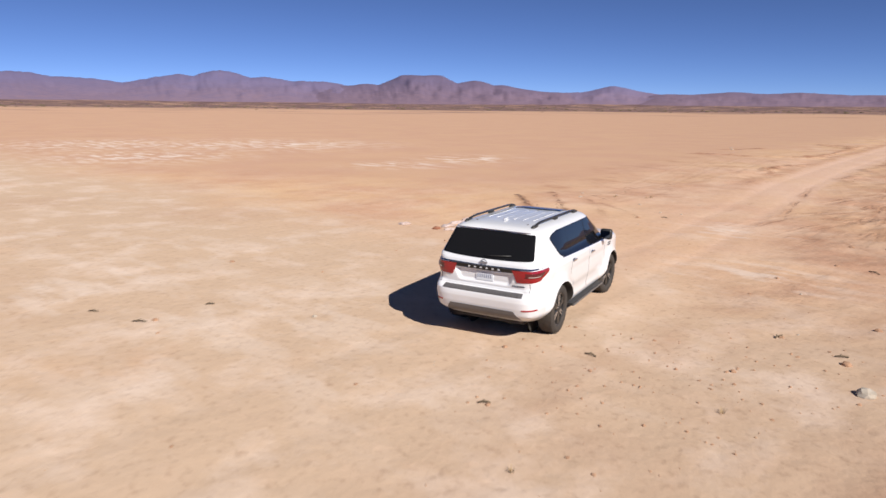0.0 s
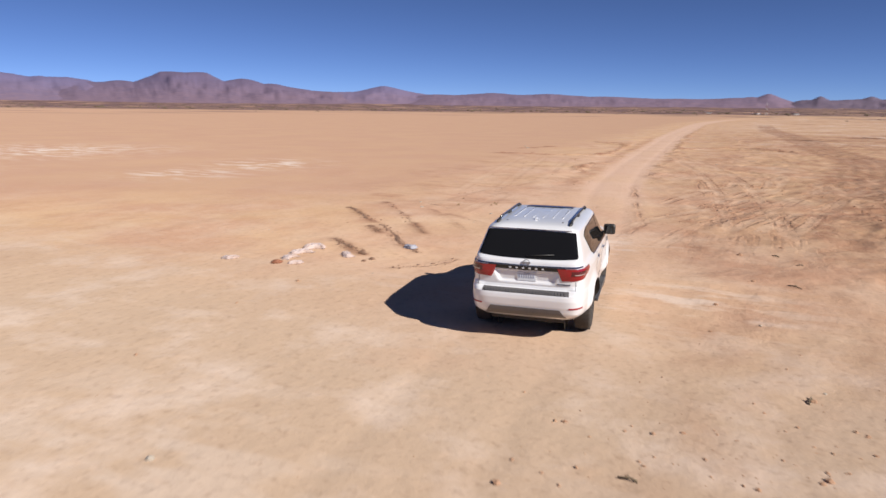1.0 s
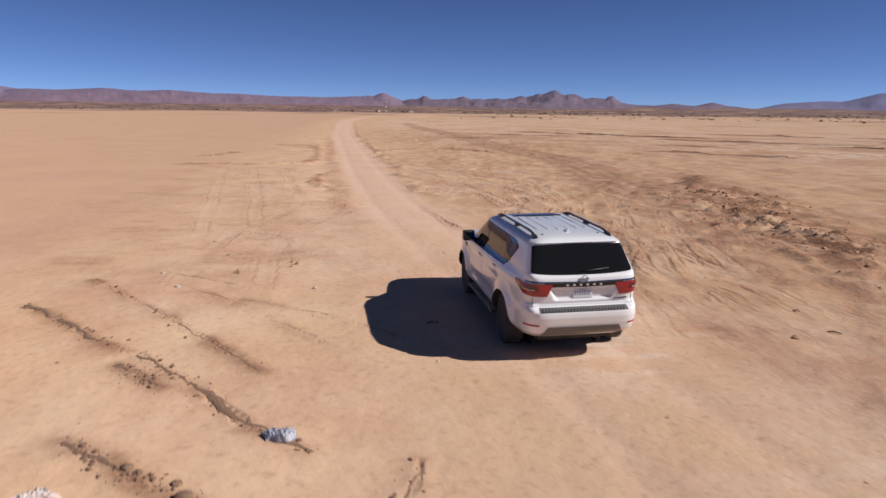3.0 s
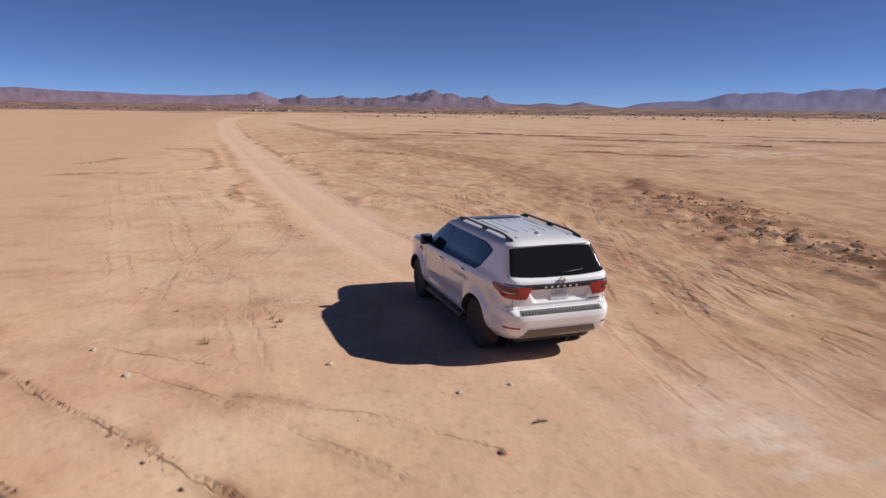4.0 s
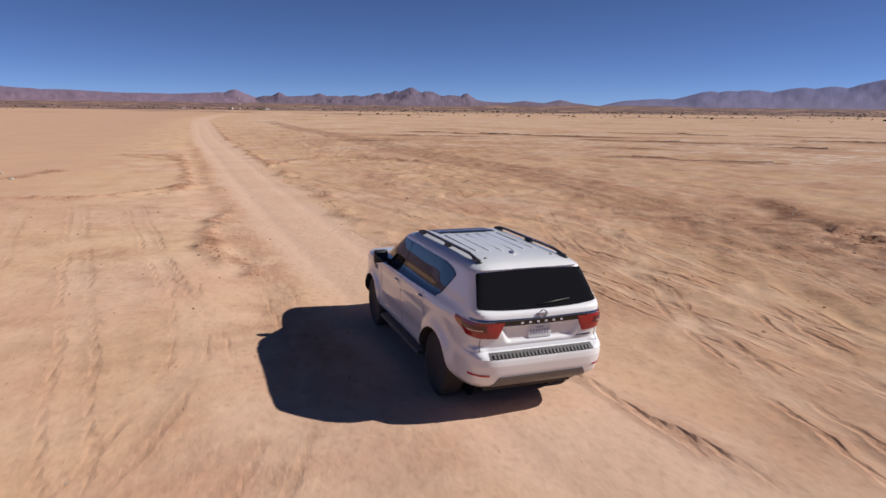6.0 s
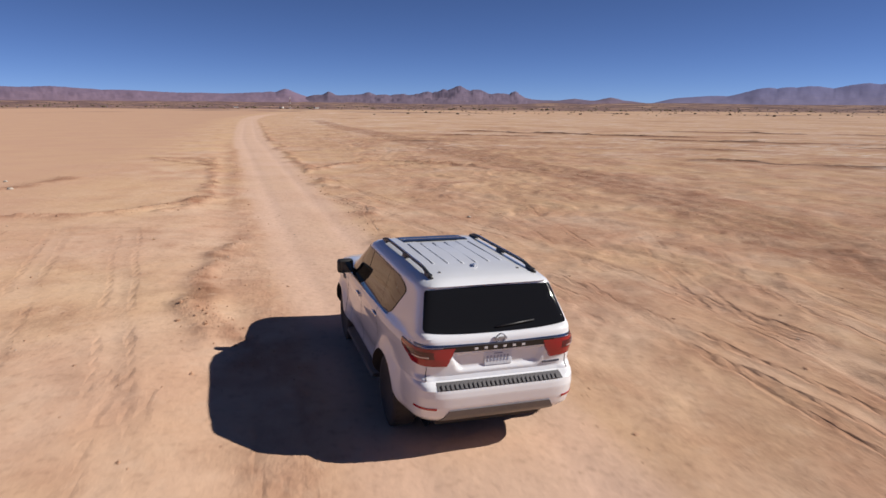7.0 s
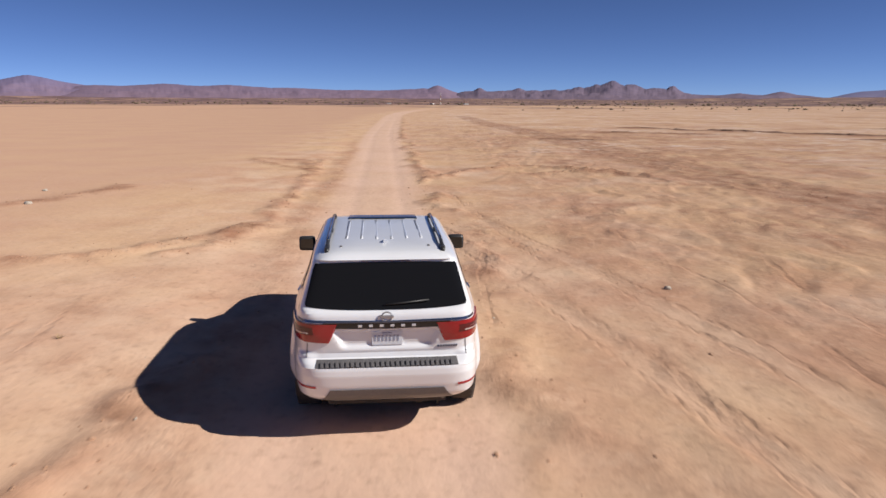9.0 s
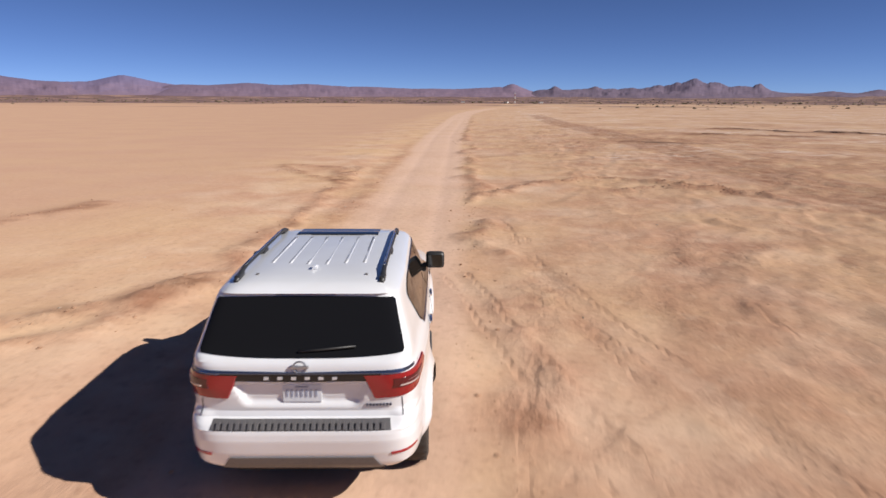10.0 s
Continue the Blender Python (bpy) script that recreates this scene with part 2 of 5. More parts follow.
def box(bm, x0, x1, y0, y1, z0, z1, bevel=0.0, m=Matrix()):
    g = bmesh.ops.create_cube(bm, size=1, matrix=m @ Matrix.Translation(((x0 + x1) / 2, (y0 + y1) / 2, (z0 + z1) / 2)) @ Matrix.Diagonal((x1 - x0, y1 - y0, z1 - z0, 1)))
    if bevel:
        es = list({e for v in g["verts"] for e in v.link_edges})
        bmesh.ops.bevel(bm, geom=es, offset=bevel, segments=2, affect="EDGES", profile=0.6)
    return bm


def lathe(profile, segments=40, ring=False):
    """Turns a list of (along, radius) about the x axis; a ring's outline closes on itself."""
    bm = bmesh.new()
    rings = []
    for a, r in profile:
        rings.append([bm.verts.new((a, r * math.cos(2 * math.pi * i / segments), r * math.sin(2 * math.pi * i / segments))) for i in range(segments)])
    for p, q in zip(rings, rings[1:] + rings[:1] if ring else rings[1:]):
        for i in range(segments):
            j = (i + 1) % segments
            bm.faces.new((p[i], p[j], q[j], q[i]))
    for r in () if ring else (rings[0], rings[-1]):
        if len(r) > 2:
            bm.faces.new(r)
    bmesh.ops.recalc_face_normals(bm, faces=bm.faces)
    return bm


def lattice(x, y, seed):
    """Smooth noise in -1..1 on arrays."""
    xi, yi = np.floor(x).astype(np.int64), np.floor(y).astype(np.int64)
    fx, fy = x - xi, y - yi
    fx, fy = fx * fx * fx * (fx * (fx * 6 - 15) + 10), fy * fy * fy * (fy * (fy * 6 - 15) + 10)

    def h(a, b):
        k = (a * 374761393 + b * 668265263 + seed * 1274126177) & 0xFFFFFFFF
        k = ((k ^ (k >> 13)) * 1103515245) & 0xFFFFFFFF
        return ((k ^ (k >> 16)) & 0xFFFF) / 32767.5 - 1

    return (h(xi, yi) * (1 - fx) + h(xi + 1, yi) * fx) * (1 - fy) + (h(xi, yi + 1) * (1 - fx) + h(xi + 1, yi + 1) * fx) * fy


def fbm(x, y, size, octaves=4, seed=1, gain=0.5):
    out, amp, total = 0, 1.0, 0.0
    for i in range(octaves):
        f = 2.03 ** i / size
        out = out + amp * lattice(x * f + 17.3 * i, y * f - 9.1 * i, seed + i)
        total += amp
        amp *= gain
    return out / total


def step(v, a, b):
    t = np.clip((v - a) / (b - a), 0, 1)
    return t * t * (3 - 2 * t)


def beside_line(x, y, points):
    """Distance from a bent line, with the side as its sign; far off beyond its ends."""
    best, side = np.full(np.shape(x), 1e9), np.ones(np.shape(x))
    for k, ((ax, ay), (bx, by)) in enumerate(zip(points, points[1:])):
        dx, dy = bx - ax, by - ay
        t = np.clip(((x - ax) * dx + (y - ay) * dy) / (dx * dx + dy * dy), 0, 1)
        d = np.hypot(x - ax - t * dx, y - ay - t * dy)
        d = np.where(((t <= 0) & (k == 0)) | ((t >= 1) & (k == len(points) - 2)), 9.0 + d, d)
        side = np.where(d < best, np.sign(dx * (y - ay) - dy * (x - ax) + 1e-9), side)
        best = np.minimum(best, d)
    return best * side


def near_line(x, y, points):
    """Distance from a bent line."""
    best = np.full(np.shape(x), 1e9)
    for (ax, ay), (bx, by) in zip(points, points[1:]):
        dx, dy = bx - ax, by - ay
        t = np.clip(((x - ax) * dx + (y - ay) * dy) / (dx * dx + dy * dy), 0, 1)
        best = np.minimum(best, np.hypot(x - ax - t * dx, y - ay - t * dy))
    return best


# ---- ground: one sheet from underfoot to the horizon ----
ROAD_Y = [-70, -33, -25, -16, -5, 8, 24, 44, 74, 190, 260, 420]
ROAD_X = [8.0, 4.3, 3.7, 2.3, 0.5, -0.9, -2.3, -4.0, -6.6, -13.5, -14.0, -6.0]
SIDE_TRACK = [(5, 190), (7, 120), (9.6, 92), (11.5, 64), (12.6, 38), (14.3, 24), (13.4, 10), (11.6, 0), (9.4, -9), (7.6, -18), (7.0, -28)]
RUTS = [
    [(4.6, -12.0), (5.8, -6.3), (6.8, -3.9), (6.9, -1.8), (6.8, 0.2), (7.6, 3.3), (9.5, 8.4)],
    [(15.9, 7.0), (9.6, -7.7), (7.9, -12.7), (7.2, -15.1), (6.9, -17.1), (6.8, -21.0)],
    [(9.4, 2.4), (8.9, -4.4), (7.2, -10.9), (5.8, -14.4), (4.9, -16.6), (4.5, -18.6), (4.1, -21.5)],
    [(8.4, -24), (7.2, -14), (6.2, -5), (4.6, 4), (2.4, 13), (0.2, 20)],
    [(13.5, -22), (12.2, -12), (11.6, -2), (12.2, 8), (13.2, 16)],
    [(-3.3, -18.2), (-3.5, -16.6), (-3.6, -14.4), (-3.7, -12.0), (-3.6, -10.6), (-3.0, -8.5), (-2.5, -5.8), (-2.8, -1.3)],
    [(-9.1, 11.3), (-6.6, -1.1), (-5.2, -8.5), (-4.5, -11.8)],
    [(-7.2, 11.0), (-5.1, -0.2), (-4.3, -3.6)],
]
GROOVES = [  # single narrow furrows
    [(2.2, -9.0), (2.9, -12.0), (3.4, -14.8), (3.7, -16.3), (4.1, -17.7), (3.9, -19.7)],
    [(1.5, -5.4), (1.7, -6.5), (2.1, -7.6), (2.2, -10.0)], [(1.7, -14.0), (1.9, -16.1), (2.0, -17.3), (2.4, -18.9), (2.7, -21.0)],
    [(-3.0, -11.6), (-2.4, -13.4), (-2.2, -15.0)], [(-2.7, -6.5), (-2.8, -5.4), (-3.1, -3.9), (-3.6, -1.9), (-4.2, -0.6)],
    [(3.5, 0.4), (3.4, 1.5), (3.3, 3.5), (3.1, 5.7), (2.9, 8.9)], [(1.2, 0.6), (1.1, 1.7), (0.9, 2.8), (0.6, 5.0)],
    [(5.2, -9.0), (4.6, -5.0), (4.3, -1.0), (4.4, 3.0)],
    [(5.9, -22.0), (5.6, -18.5), (6.2, -15.5), (7.4, -11.5)],
    [(2.2, 14.5), (1.8, 16.3), (1.4, 18.4), (0.9, 23.5)], [(1.1, 12.1), (1.8, 13.4), (2.8, 14.2)],
    [(0.8, 10.0), (0.8, 12.4), (0.9, 14.0), (1.1, 17.0), (0.9, 21.5), (0.1, 26.9)],
    [(-5.6, -15.2), (-4.4, -16.2), (-3.4, -17.0), (-2.6, -17.6)], [(-4.9, -12.4), (-3.9, -13.2), (-1.9, -13.6)],
    [(4.6, 18.0), (5.2, 13.0), (5.4, 9.0), (5.2, 4.0)], [(7.4, 16.0), (6.6, 11.0), (6.2, 6.5)],
]
RIDGES = [  # low windrows of turned soil: height, half width, line
    (0.16, 0.40, [(-0.4, 31), (1.2, 35), (4.3, 37.6), (7.0, 35.4), (9.2, 32.0)]),
    (0.14, 0.35, [(4.6, 33), (6.2, 34.2), (7.6, 33.6)]),
    (0.13, 0.40, [(-13.0, 13.2), (-10.3, 13.6), (-8.4, 13.9), (-7.0, 14.6), (-5.7, 16.6), (-4.8, 18.0)]),
    (0.11, 0.30, [(-3.1, 0.6), (-3.3, 2.6), (-3.5, 4.9), (-3.35, 6.8), (-3.2, 8.4)]),
    (0.06, 0.40, [(-11.0, 40.5), (-8.0, 39.4), (-6.8, 35.3)]),
    (0.07, 0.60, [(-13.6, 21.6), (-13.0, 23.5), (-12.4, 26.6)]),
    (0.08, 0.28, [(-5.8, 14.1), (-5.2, 15.5), (-5.0, 18.8), (-5.6, 26.2), (-7.0, 40.0)]),
    (0.07, 0.30, [(-10.9, 39.5), (-8.9, 36.2), (-6.6, 34.0)]),
    (0.09, 0.30, [(6.4, 35.8), (7.8, 34.1), (9.4, 31.8)]),
    (0.06, 0.22, [(-2.4, -0.7), (-2.7, 1.2), (-3.4, 2.6)]),
]
STREAKS = [  # torn strips beside the tipped rubbish, dark with rut shadow painted in
    [(-6.6, -19.1), (-4.5, -21.2), (-3.1, -22.4), (-1.5, -24.3), (-0.6, -25.0)],
    [(-3.7, -22.4), (-2.9, -23.2)],
    [(-6.2, -17.1), (-3.6, -20.2), (-1.6, -22.7)],
    [(-0.4, -27.1), (0.3, -26.3), (0.7, -25.2)],
    [(-3.4, -24.8), (-2.5, -25.5), (-1.7, -26.0)],
    [(-4.9, -16.3), (-2.7, -17.9)], [(-2.7, -18.8), (-1.1, -19.7), (0.4, -21.1)], [(-4.2, -17.6), (-2.4, -19.4), (-0.8, -21.4)], [(-5.6, -20.3), (-4.2, -21.6)],
]
SCARPS = [  # low dark steps far out on the plain
    [(11.0, 66), (14.0, 64.5)], [(26, 97), (33, 89), (44, 75), (52, 71)], [(40, 66), (50, 58), (62, 52)], [(46, 54), (58, 44)],
    [(70, 60), (95, 48)], [(20, 82), (30, 78)], [(34, 48), (40, 43)], [(60, 95), (90, 70)], [(17.2, 4.0), (18.6, 6.4), (19.8, 9.2)], [(28, 34), (36, 27)],
]
TIPPED = [(16.2, 1.0), (15.2, -3.0), (14.3, -6.5), (13.6, -10), (13.2, -15), (13.8, -21)]
SALT_PANS = [(-58, -18, 9), (-50, -9, 8), (-40, -22, 6), (-45, -4, 7), (-22, -12.4, 2.6), (-22, -5.5, 3), (3.8, -21.6, 1.7), (6.6, -27.2, 2.0), (-9, -41, 3), (1.5, -37, 3), (1.3, -28.2, 0.9)]


def axis(knots):
    """Grid lines: from each knot, a step that grows evenly to the next."""
    out = [knots[0][0]]
    for (a, s), (b, e) in zip(knots, knots[1:]):
        n = max(1, int(round((b - a) / ((s + e) / 2))))
        steps = np.geomspace(s, e, n)
        out.extend(a + np.cumsum(steps) * (b - a) / steps.sum())
    return np.array(out)


def soil_layers(x, y):
    r = np.hypot(x, y)
    road_x = np.interp(y, ROAD_Y, ROAD_X)
    off = x - road_x
    worn = step(y, -22, 0)
    wob = 0.35 * fbm(x, y, 5.0, 3, 5)
    half = 1.45 + 0.004 * np.maximum(y, 0)
    road = (1 - step(np.abs(off + wob * 0.6), half - 0.25, half + 0.45)) * (0.35 + 0.6 * worn) * (0.8 + 0.25 * fbm(x, y, 3, 3, 9)) * (1 - step(r, 260, 420))
    # wide pale swath: extra brightness of the near ground, painted with the road's dust
    road = np.maximum(road, 0.5 * np.exp(-((off + 1.5) / 6.0) ** 2) * (1 - step(y, 6, 28)) * (0.7 + 0.6 * fbm(x, y, 4, 4, 11)))
    flat = 1 - step(np.abs(off), 1.5, 2.6)
    path = 1 - step(r, 160, 400)
    left = step(-off, 3, 7) * step(y, -12, 4)
    z = (0.05 * fbm(x, y, 7, 3, 21) + 0.020 * fbm(x, y, 1.3, 4, 31)) * path * (1 - 0.55 * left)
    right = step(off, 1.6, 3.0) * (1 - 0.75 * step(r, 60, 140)) * (1 - step(r, 300, 700)) * (0.35 + 0.65 * step(y, -34, -22))
    right = right * (1 - 0.45 * step(y, 4, 12) * (1 - step(off, 3, 9)))
    u, v = x * 0.97 - y * 0.2, y * 0.97 + x * 0.2
    wu, wv = u + 0.9 * fbm(x, y, 2.3, 2, 43), v + 0.9 * fbm(x, y, 2.3, 2, 47)
    z = z + right * (0.036 * fbm(wu * 1.2, wv * 0.8, 1.2, 4, 41) + 0.030 * fbm(wu * 1.5, wv * 0.4, 0.8, 3, 42)) * (0.5 + step(off, 2, 9))
    clump = np.clip(fbm(x, y, 2.6, 3, 51) - 0.05, 0, 1)
    z = z + right * clump * 0.14 * np.abs(fbm(u * 1.3, v * 0.8, 0.55, 3, 61)) + 0.022 * (0.4 + right) * np.abs(fbm(x, y, 0.7, 4, 63)) * path
    z = z * (1 - 0.72 * flat * step(y, -45, -30))
    turned = right * (0.34 + 0.95 * np.clip(fbm(wu * 1.7, wv * 0.45, 2.0, 5, 71) + 0.06, 0, 1)) + 0.4 * np.clip(fbm(x, y, 4.5, 4, 73) - 0.1, 0, 1) * path * (1 - 0.8 * left)
    dark = 0.30 * right * np.clip(fbm(wu * 1.1, wv * 0.75, 0.8, 4, 78, 0.6) - 0.10, 0, 1) * (1 - step(r, 40, 90)) + 0.40 * right * np.clip(fbm(wu * 1.6, wv * 0.5, 1.5, 5, 77) - 0.10, 0, 1) * (1 - step(r, 60, 160))
    wild = 0.8 * fbm(x, y, 2.6, 4, 79)
    edge_r = np.exp(-((off - half - 0.5 - wob - wild) / (0.34 + 0.25 * np.abs(wild))) ** 2) * step(fbm(x, y, 1.7, 3, 80), -0.35, 0.2) * step(y, -8, 4) * (1 - step(y, 110, 190))
    edge_l = np.exp(-((off + half + 0.45 + wob) / 0.5) ** 2) * step(y, -14, -4) * (1 - step(y, 40, 80))
    rough = 0.55 + 0.45 * fbm(x, y, 0.7, 3, 81)
    z = z + 0.15 * edge_r * rough + 0.06 * edge_l * rough
    turned = turned + 0.8 * edge_r + 0.65 * edge_l
    dark = dark + 0.30 * edge_r * (fbm(x, y, 1.5, 3, 83) > 0.05)
    for s in (-0.82, 0.82):  # wheel lanes
        lane = np.exp(-((off - s) / 0.26) ** 2) * (1 - step(r, 120, 200))
        z = z - 0.018 * lane
        road = road + 0.35 * lane * step(y, -45, -20) * (0.5 + 0.5 * fbm(x, y, 2.5, 3, 85))
    bend_x, bend_y = x + 0.14 * fbm(x, y, 2.4, 3, 201), y + 0.14 * fbm(x, y, 2.4, 3, 203)
    furrow, tread = np.full(np.shape(x), 2.0), np.full(np.shape(x), 2.0)
    for k, line in enumerate([SIDE_TRACK] + RUTS):
        d = beside_line(bend_x, bend_y, line)
        for s in (-0.85, 0.85):
            tread = np.minimum(tread, np.abs(d - s))
            g = np.exp(-((d - s) / 0.24) ** 2)
            soft = step(fbm(x, y, 2.2, 4, 190 + k), -0.25, 0.35) * (0.15 + 0.85 * step(y, -26, -15)) * (0.4 + 0.6 * (off > 0))
            z = z - 0.030 * g * soft
            turned = turned + 0.35 * g * soft * (0.6 + 0.6 * fbm(x, y, 1.8, 3, 90 + k)) * (x > road_x)
            for e in (-0.24, 0.24):
                furrow = np.minimum(furrow, np.abs(d - s - e))
                z = z + 0.013 * np.exp(-((d - s - 1.7 * e) / 0.20) ** 2) * rough * soft
        if k == 0:
            d = np.abs(d)
            track = (1 - step(d, 1.2, 2.6)) * (0.8 + 0.35 * fbm(x, y, 6, 3, 195)) * step(y, -12, 6)
            turned = turned + 0.9 * track
            dark = dark + 0.28 * track
    for k, line in enumerate(GROOVES):
        d = near_line(bend_x, bend_y, line)
        furrow = np.minimum(furrow, d)
        soft = step(fbm(x, y, 1.6, 3, 210 + k), -0.35, 0.15) * (0.4 + 0.6 * (off > 0))
        z = z - 0.016 * np.exp(-(d / 0.20) ** 2) * soft + 0.012 * np.exp(-((d - 0.34) / 0.20) ** 2) * rough * soft
        turned = turned + 0.25 * np.exp(-(d / 0.25) ** 2) * soft
    for k, (h, w, line) in enumerate(RIDGES):
        d = near_line(x + 0.3 * fbm(x, y, 1.2, 2, 101), y + 0.3 * fbm(x, y, 1.2, 2, 103), line)
        g = np.exp(-(d / w) ** 2)
        z = z + h * g * (0.35 + 0.9 * np.abs(fbm(x, y, 0.6, 3, 110 + k)))
        turned = turned + 0.8 * g
        dark = dark + 0.45 * g * step(fbm(x, y, 0.8, 3, 120 + k), 0.0, 0.3)
    smudge = step(-off, 1.2, 3) * (1 - step(-off, 8, 14)) * step(y, -24, -14) * (1 - step(y, 10, 22))
    turned = turned + 1.15 * smudge * np.clip(fbm(x * 0.8, y * 1.3, 1.5, 5, 231, 0.6) - 0.02, 0, 1)
    dark = dark + 0.42 * smudge * np.clip(fbm(x * 0.8, y * 1.4, 0.9, 4, 233, 0.6) - 0.12, 0, 1)
    torn = np.full(np.shape(x), 9.0)
    for k, line in enumerate(STREAKS):
        d = near_line(x + 0.12 * fbm(x, y, 0.7, 2, 131), y + 0.12 * fbm(x, y, 0.7, 2, 133), line)
        torn = np.minimum(torn, d + 0.35 * (k > 4))
        furrow = np.minimum(furrow, d)
        g = np.exp(-(d / 0.13) ** 2)
        patch = step(fbm(x, y, 1.1, 3, 140 + k), -0.15, 0.3)
        z = z + 0.012 * np.exp(-(d / 0.2) ** 2) * (0.3 + patch)
        # streaks darkened here to carry the shadow of the ruts
        dark = dark + (0.75 if k < 5 else 0.25) * g * patch
        turned = turned + 0.4 * np.exp(-(d / 0.35) ** 2) * patch
    for k, line in enumerate(SCARPS):
        d = near_line(x + 1.5 * fbm(x, y, 9, 3, 151), y + 1.5 * fbm(x, y, 9, 3, 153), line)
        far = 0.25 + 0.012 * r
        g = np.exp(-(d / (0.5 + 0.011 * r)) ** 2) * step(fbm(x, y, 6, 3, 160 + k), -0.3, 0.1)
        z = z + 0.10 * far * g
        dark = dark + 1.0 * g
        turned = turned + 0.4 * np.exp(-(d / (1.5 + 0.01 * r)) ** 2)
    d = near_line(x, y, TIPPED)
    g = np.exp(-(d / 2.4) ** 2)
    z = z + g * (0.05 + 0.42 * np.abs(fbm(wu * 1.2, wv * 0.8, 0.9, 4, 171)) ** 1.15)
    dark = dark + 0.95 * g * step(fbm(u, v, 0.9, 4, 173), -0.2, 0.3)
    turned = turned + 0.9 * np.exp(-(d / 2.8) ** 2)
    salt = np.zeros_like(x)
    for k, (sx, sy, sr) in enumerate(SALT_PANS):
        salt = np.maximum(salt, np.exp(-(((x - sx) / sr) ** 2 + ((y - sy) / sr) ** 2)))
    open_plain = step(off, 4, 14) * step(r, 24, 60) * (1 - step(r, 350, 700))
    bands = fbm(x * 0.8 + y * 0.5, y * 0.9 - x * 0.45, 7.0, 5, 221, 0.6)
    turned = turned + open_plain * 0.6 * np.clip(bands + 0.08, 0, 1)
    dark = dark + open_plain * 0.7 * np.clip(bands - 0.28, 0, 1)
    salt = np.maximum(salt, open_plain * 0.7 * np.clip(0.12 - bands, 0, 1) * 2)
    salt = np.maximum(salt, 0.75 * step(-y, 24, 40) * np.clip(0.25 + fbm(x, y, 3.5, 4, 177), 0, 1) * (1 - step(r, 55, 90)))
    salt = 1.0 * salt * (1 - 0.4 * (np.abs(off) < 6)) * (1 - 0.4 * (r > 30) * (y < -30))
    z = z + 0.15 * step(-off, 1.7, 4.0) * step(y, -9, -3) * (1 - step(y, 40, 90))
    z = z - 0.13 * np.exp(-((x - 0.2) / 2.4) ** 2 - ((y + 25.5) / 2.2) ** 2)
    z = z + 5.2 * step(r, 120, 2600) + 32 * np.clip((r - 1500) / 2300, 0, 1) ** 1.3
    scrub = step(r + 260 * fbm(x, y, 300, 3, 181), 700, 1050) + 0.6 * step(fbm(x, y * 2, 60, 4, 183), 0.15, 0.45) * step(r, 260, 480)
    press = np.where(off > 0, 0.95 - 0.5 * step(y, -4, 6) - 0.45 * step(x, 7.5, 10), 0.34) * step(y, -25, -13)
    press = np.maximum(press, 0.85 * np.exp(-(torn / 0.40) ** 2))
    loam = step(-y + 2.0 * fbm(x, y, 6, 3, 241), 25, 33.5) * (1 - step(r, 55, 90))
    mottle = 1 - 0.75 * step(-off, 4, 12) * step(x * -0.5 + y + 14, -6, 8)
    return z, np.clip(road, 0, 1), np.clip(turned, 0, 1), np.clip(dark, 0, 1), np.clip(salt, 0, 1), np.clip(scrub, 0, 1), mottle, furrow, tread, press, loam


def build_ground():
    xs = axis([(-4800, 500), (-300, 12), (-70, 1.6), (-16, 0.24), (-8, 0.10), (10, 0.10), (20, 0.24), (70, 1.6), (300, 12), (4800, 500)])
    ys = axis([(-4800, 500), (-300, 30), (-70, 1.2), (-44, 0.15), (-32, 0.11), (20, 0.11), (30, 0.16), (48, 0.36), (110, 1.6), (300, 9), (4800, 500)])
    gx, gy = np.meshgrid(xs, ys)
    z, *layers = soil_layers(gx, gy)
    nx, ny = len(xs), len(ys)
    co = np.stack([gx, gy, z], -1).reshape(-1, 3).astype(np.float32)
    i = (np.arange(ny - 1)[:, None] * nx + np.arange(nx - 1)[None, :]).ravel()
    quads = np.stack([i, i + 1, i + 1 + nx, i + nx], 1).astype(np.int32)
    me = bpy.data.meshes.new("ground")
    me.vertices.add(len(co)), me.loops.add(quads.size), me.polygons.add(len(quads))
    me.vertices.foreach_set("co", co.ravel())
    me.loops.foreach_set("vertex_index", quads.ravel())
    me.polygons.foreach_set("loop_start", np.arange(0, quads.size, 4, dtype=np.int32))
    me.polygons.foreach_set("use_smooth", np.ones(len(quads), dtype=bool))
    me.update(calc_edges=True)
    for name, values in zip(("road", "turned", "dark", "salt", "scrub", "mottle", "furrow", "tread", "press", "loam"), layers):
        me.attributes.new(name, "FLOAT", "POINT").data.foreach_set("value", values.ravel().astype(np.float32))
    me.materials.append(SOIL)
    return tagged(new("ground", me), "dry tan desert playa with tyre ruts and a dusty dirt road", "ground", kind="structure")


build_ground()


def ground_z(x, y):
    return float(soil_layers(np.array([x], float), np.array([y], float))[0][0])


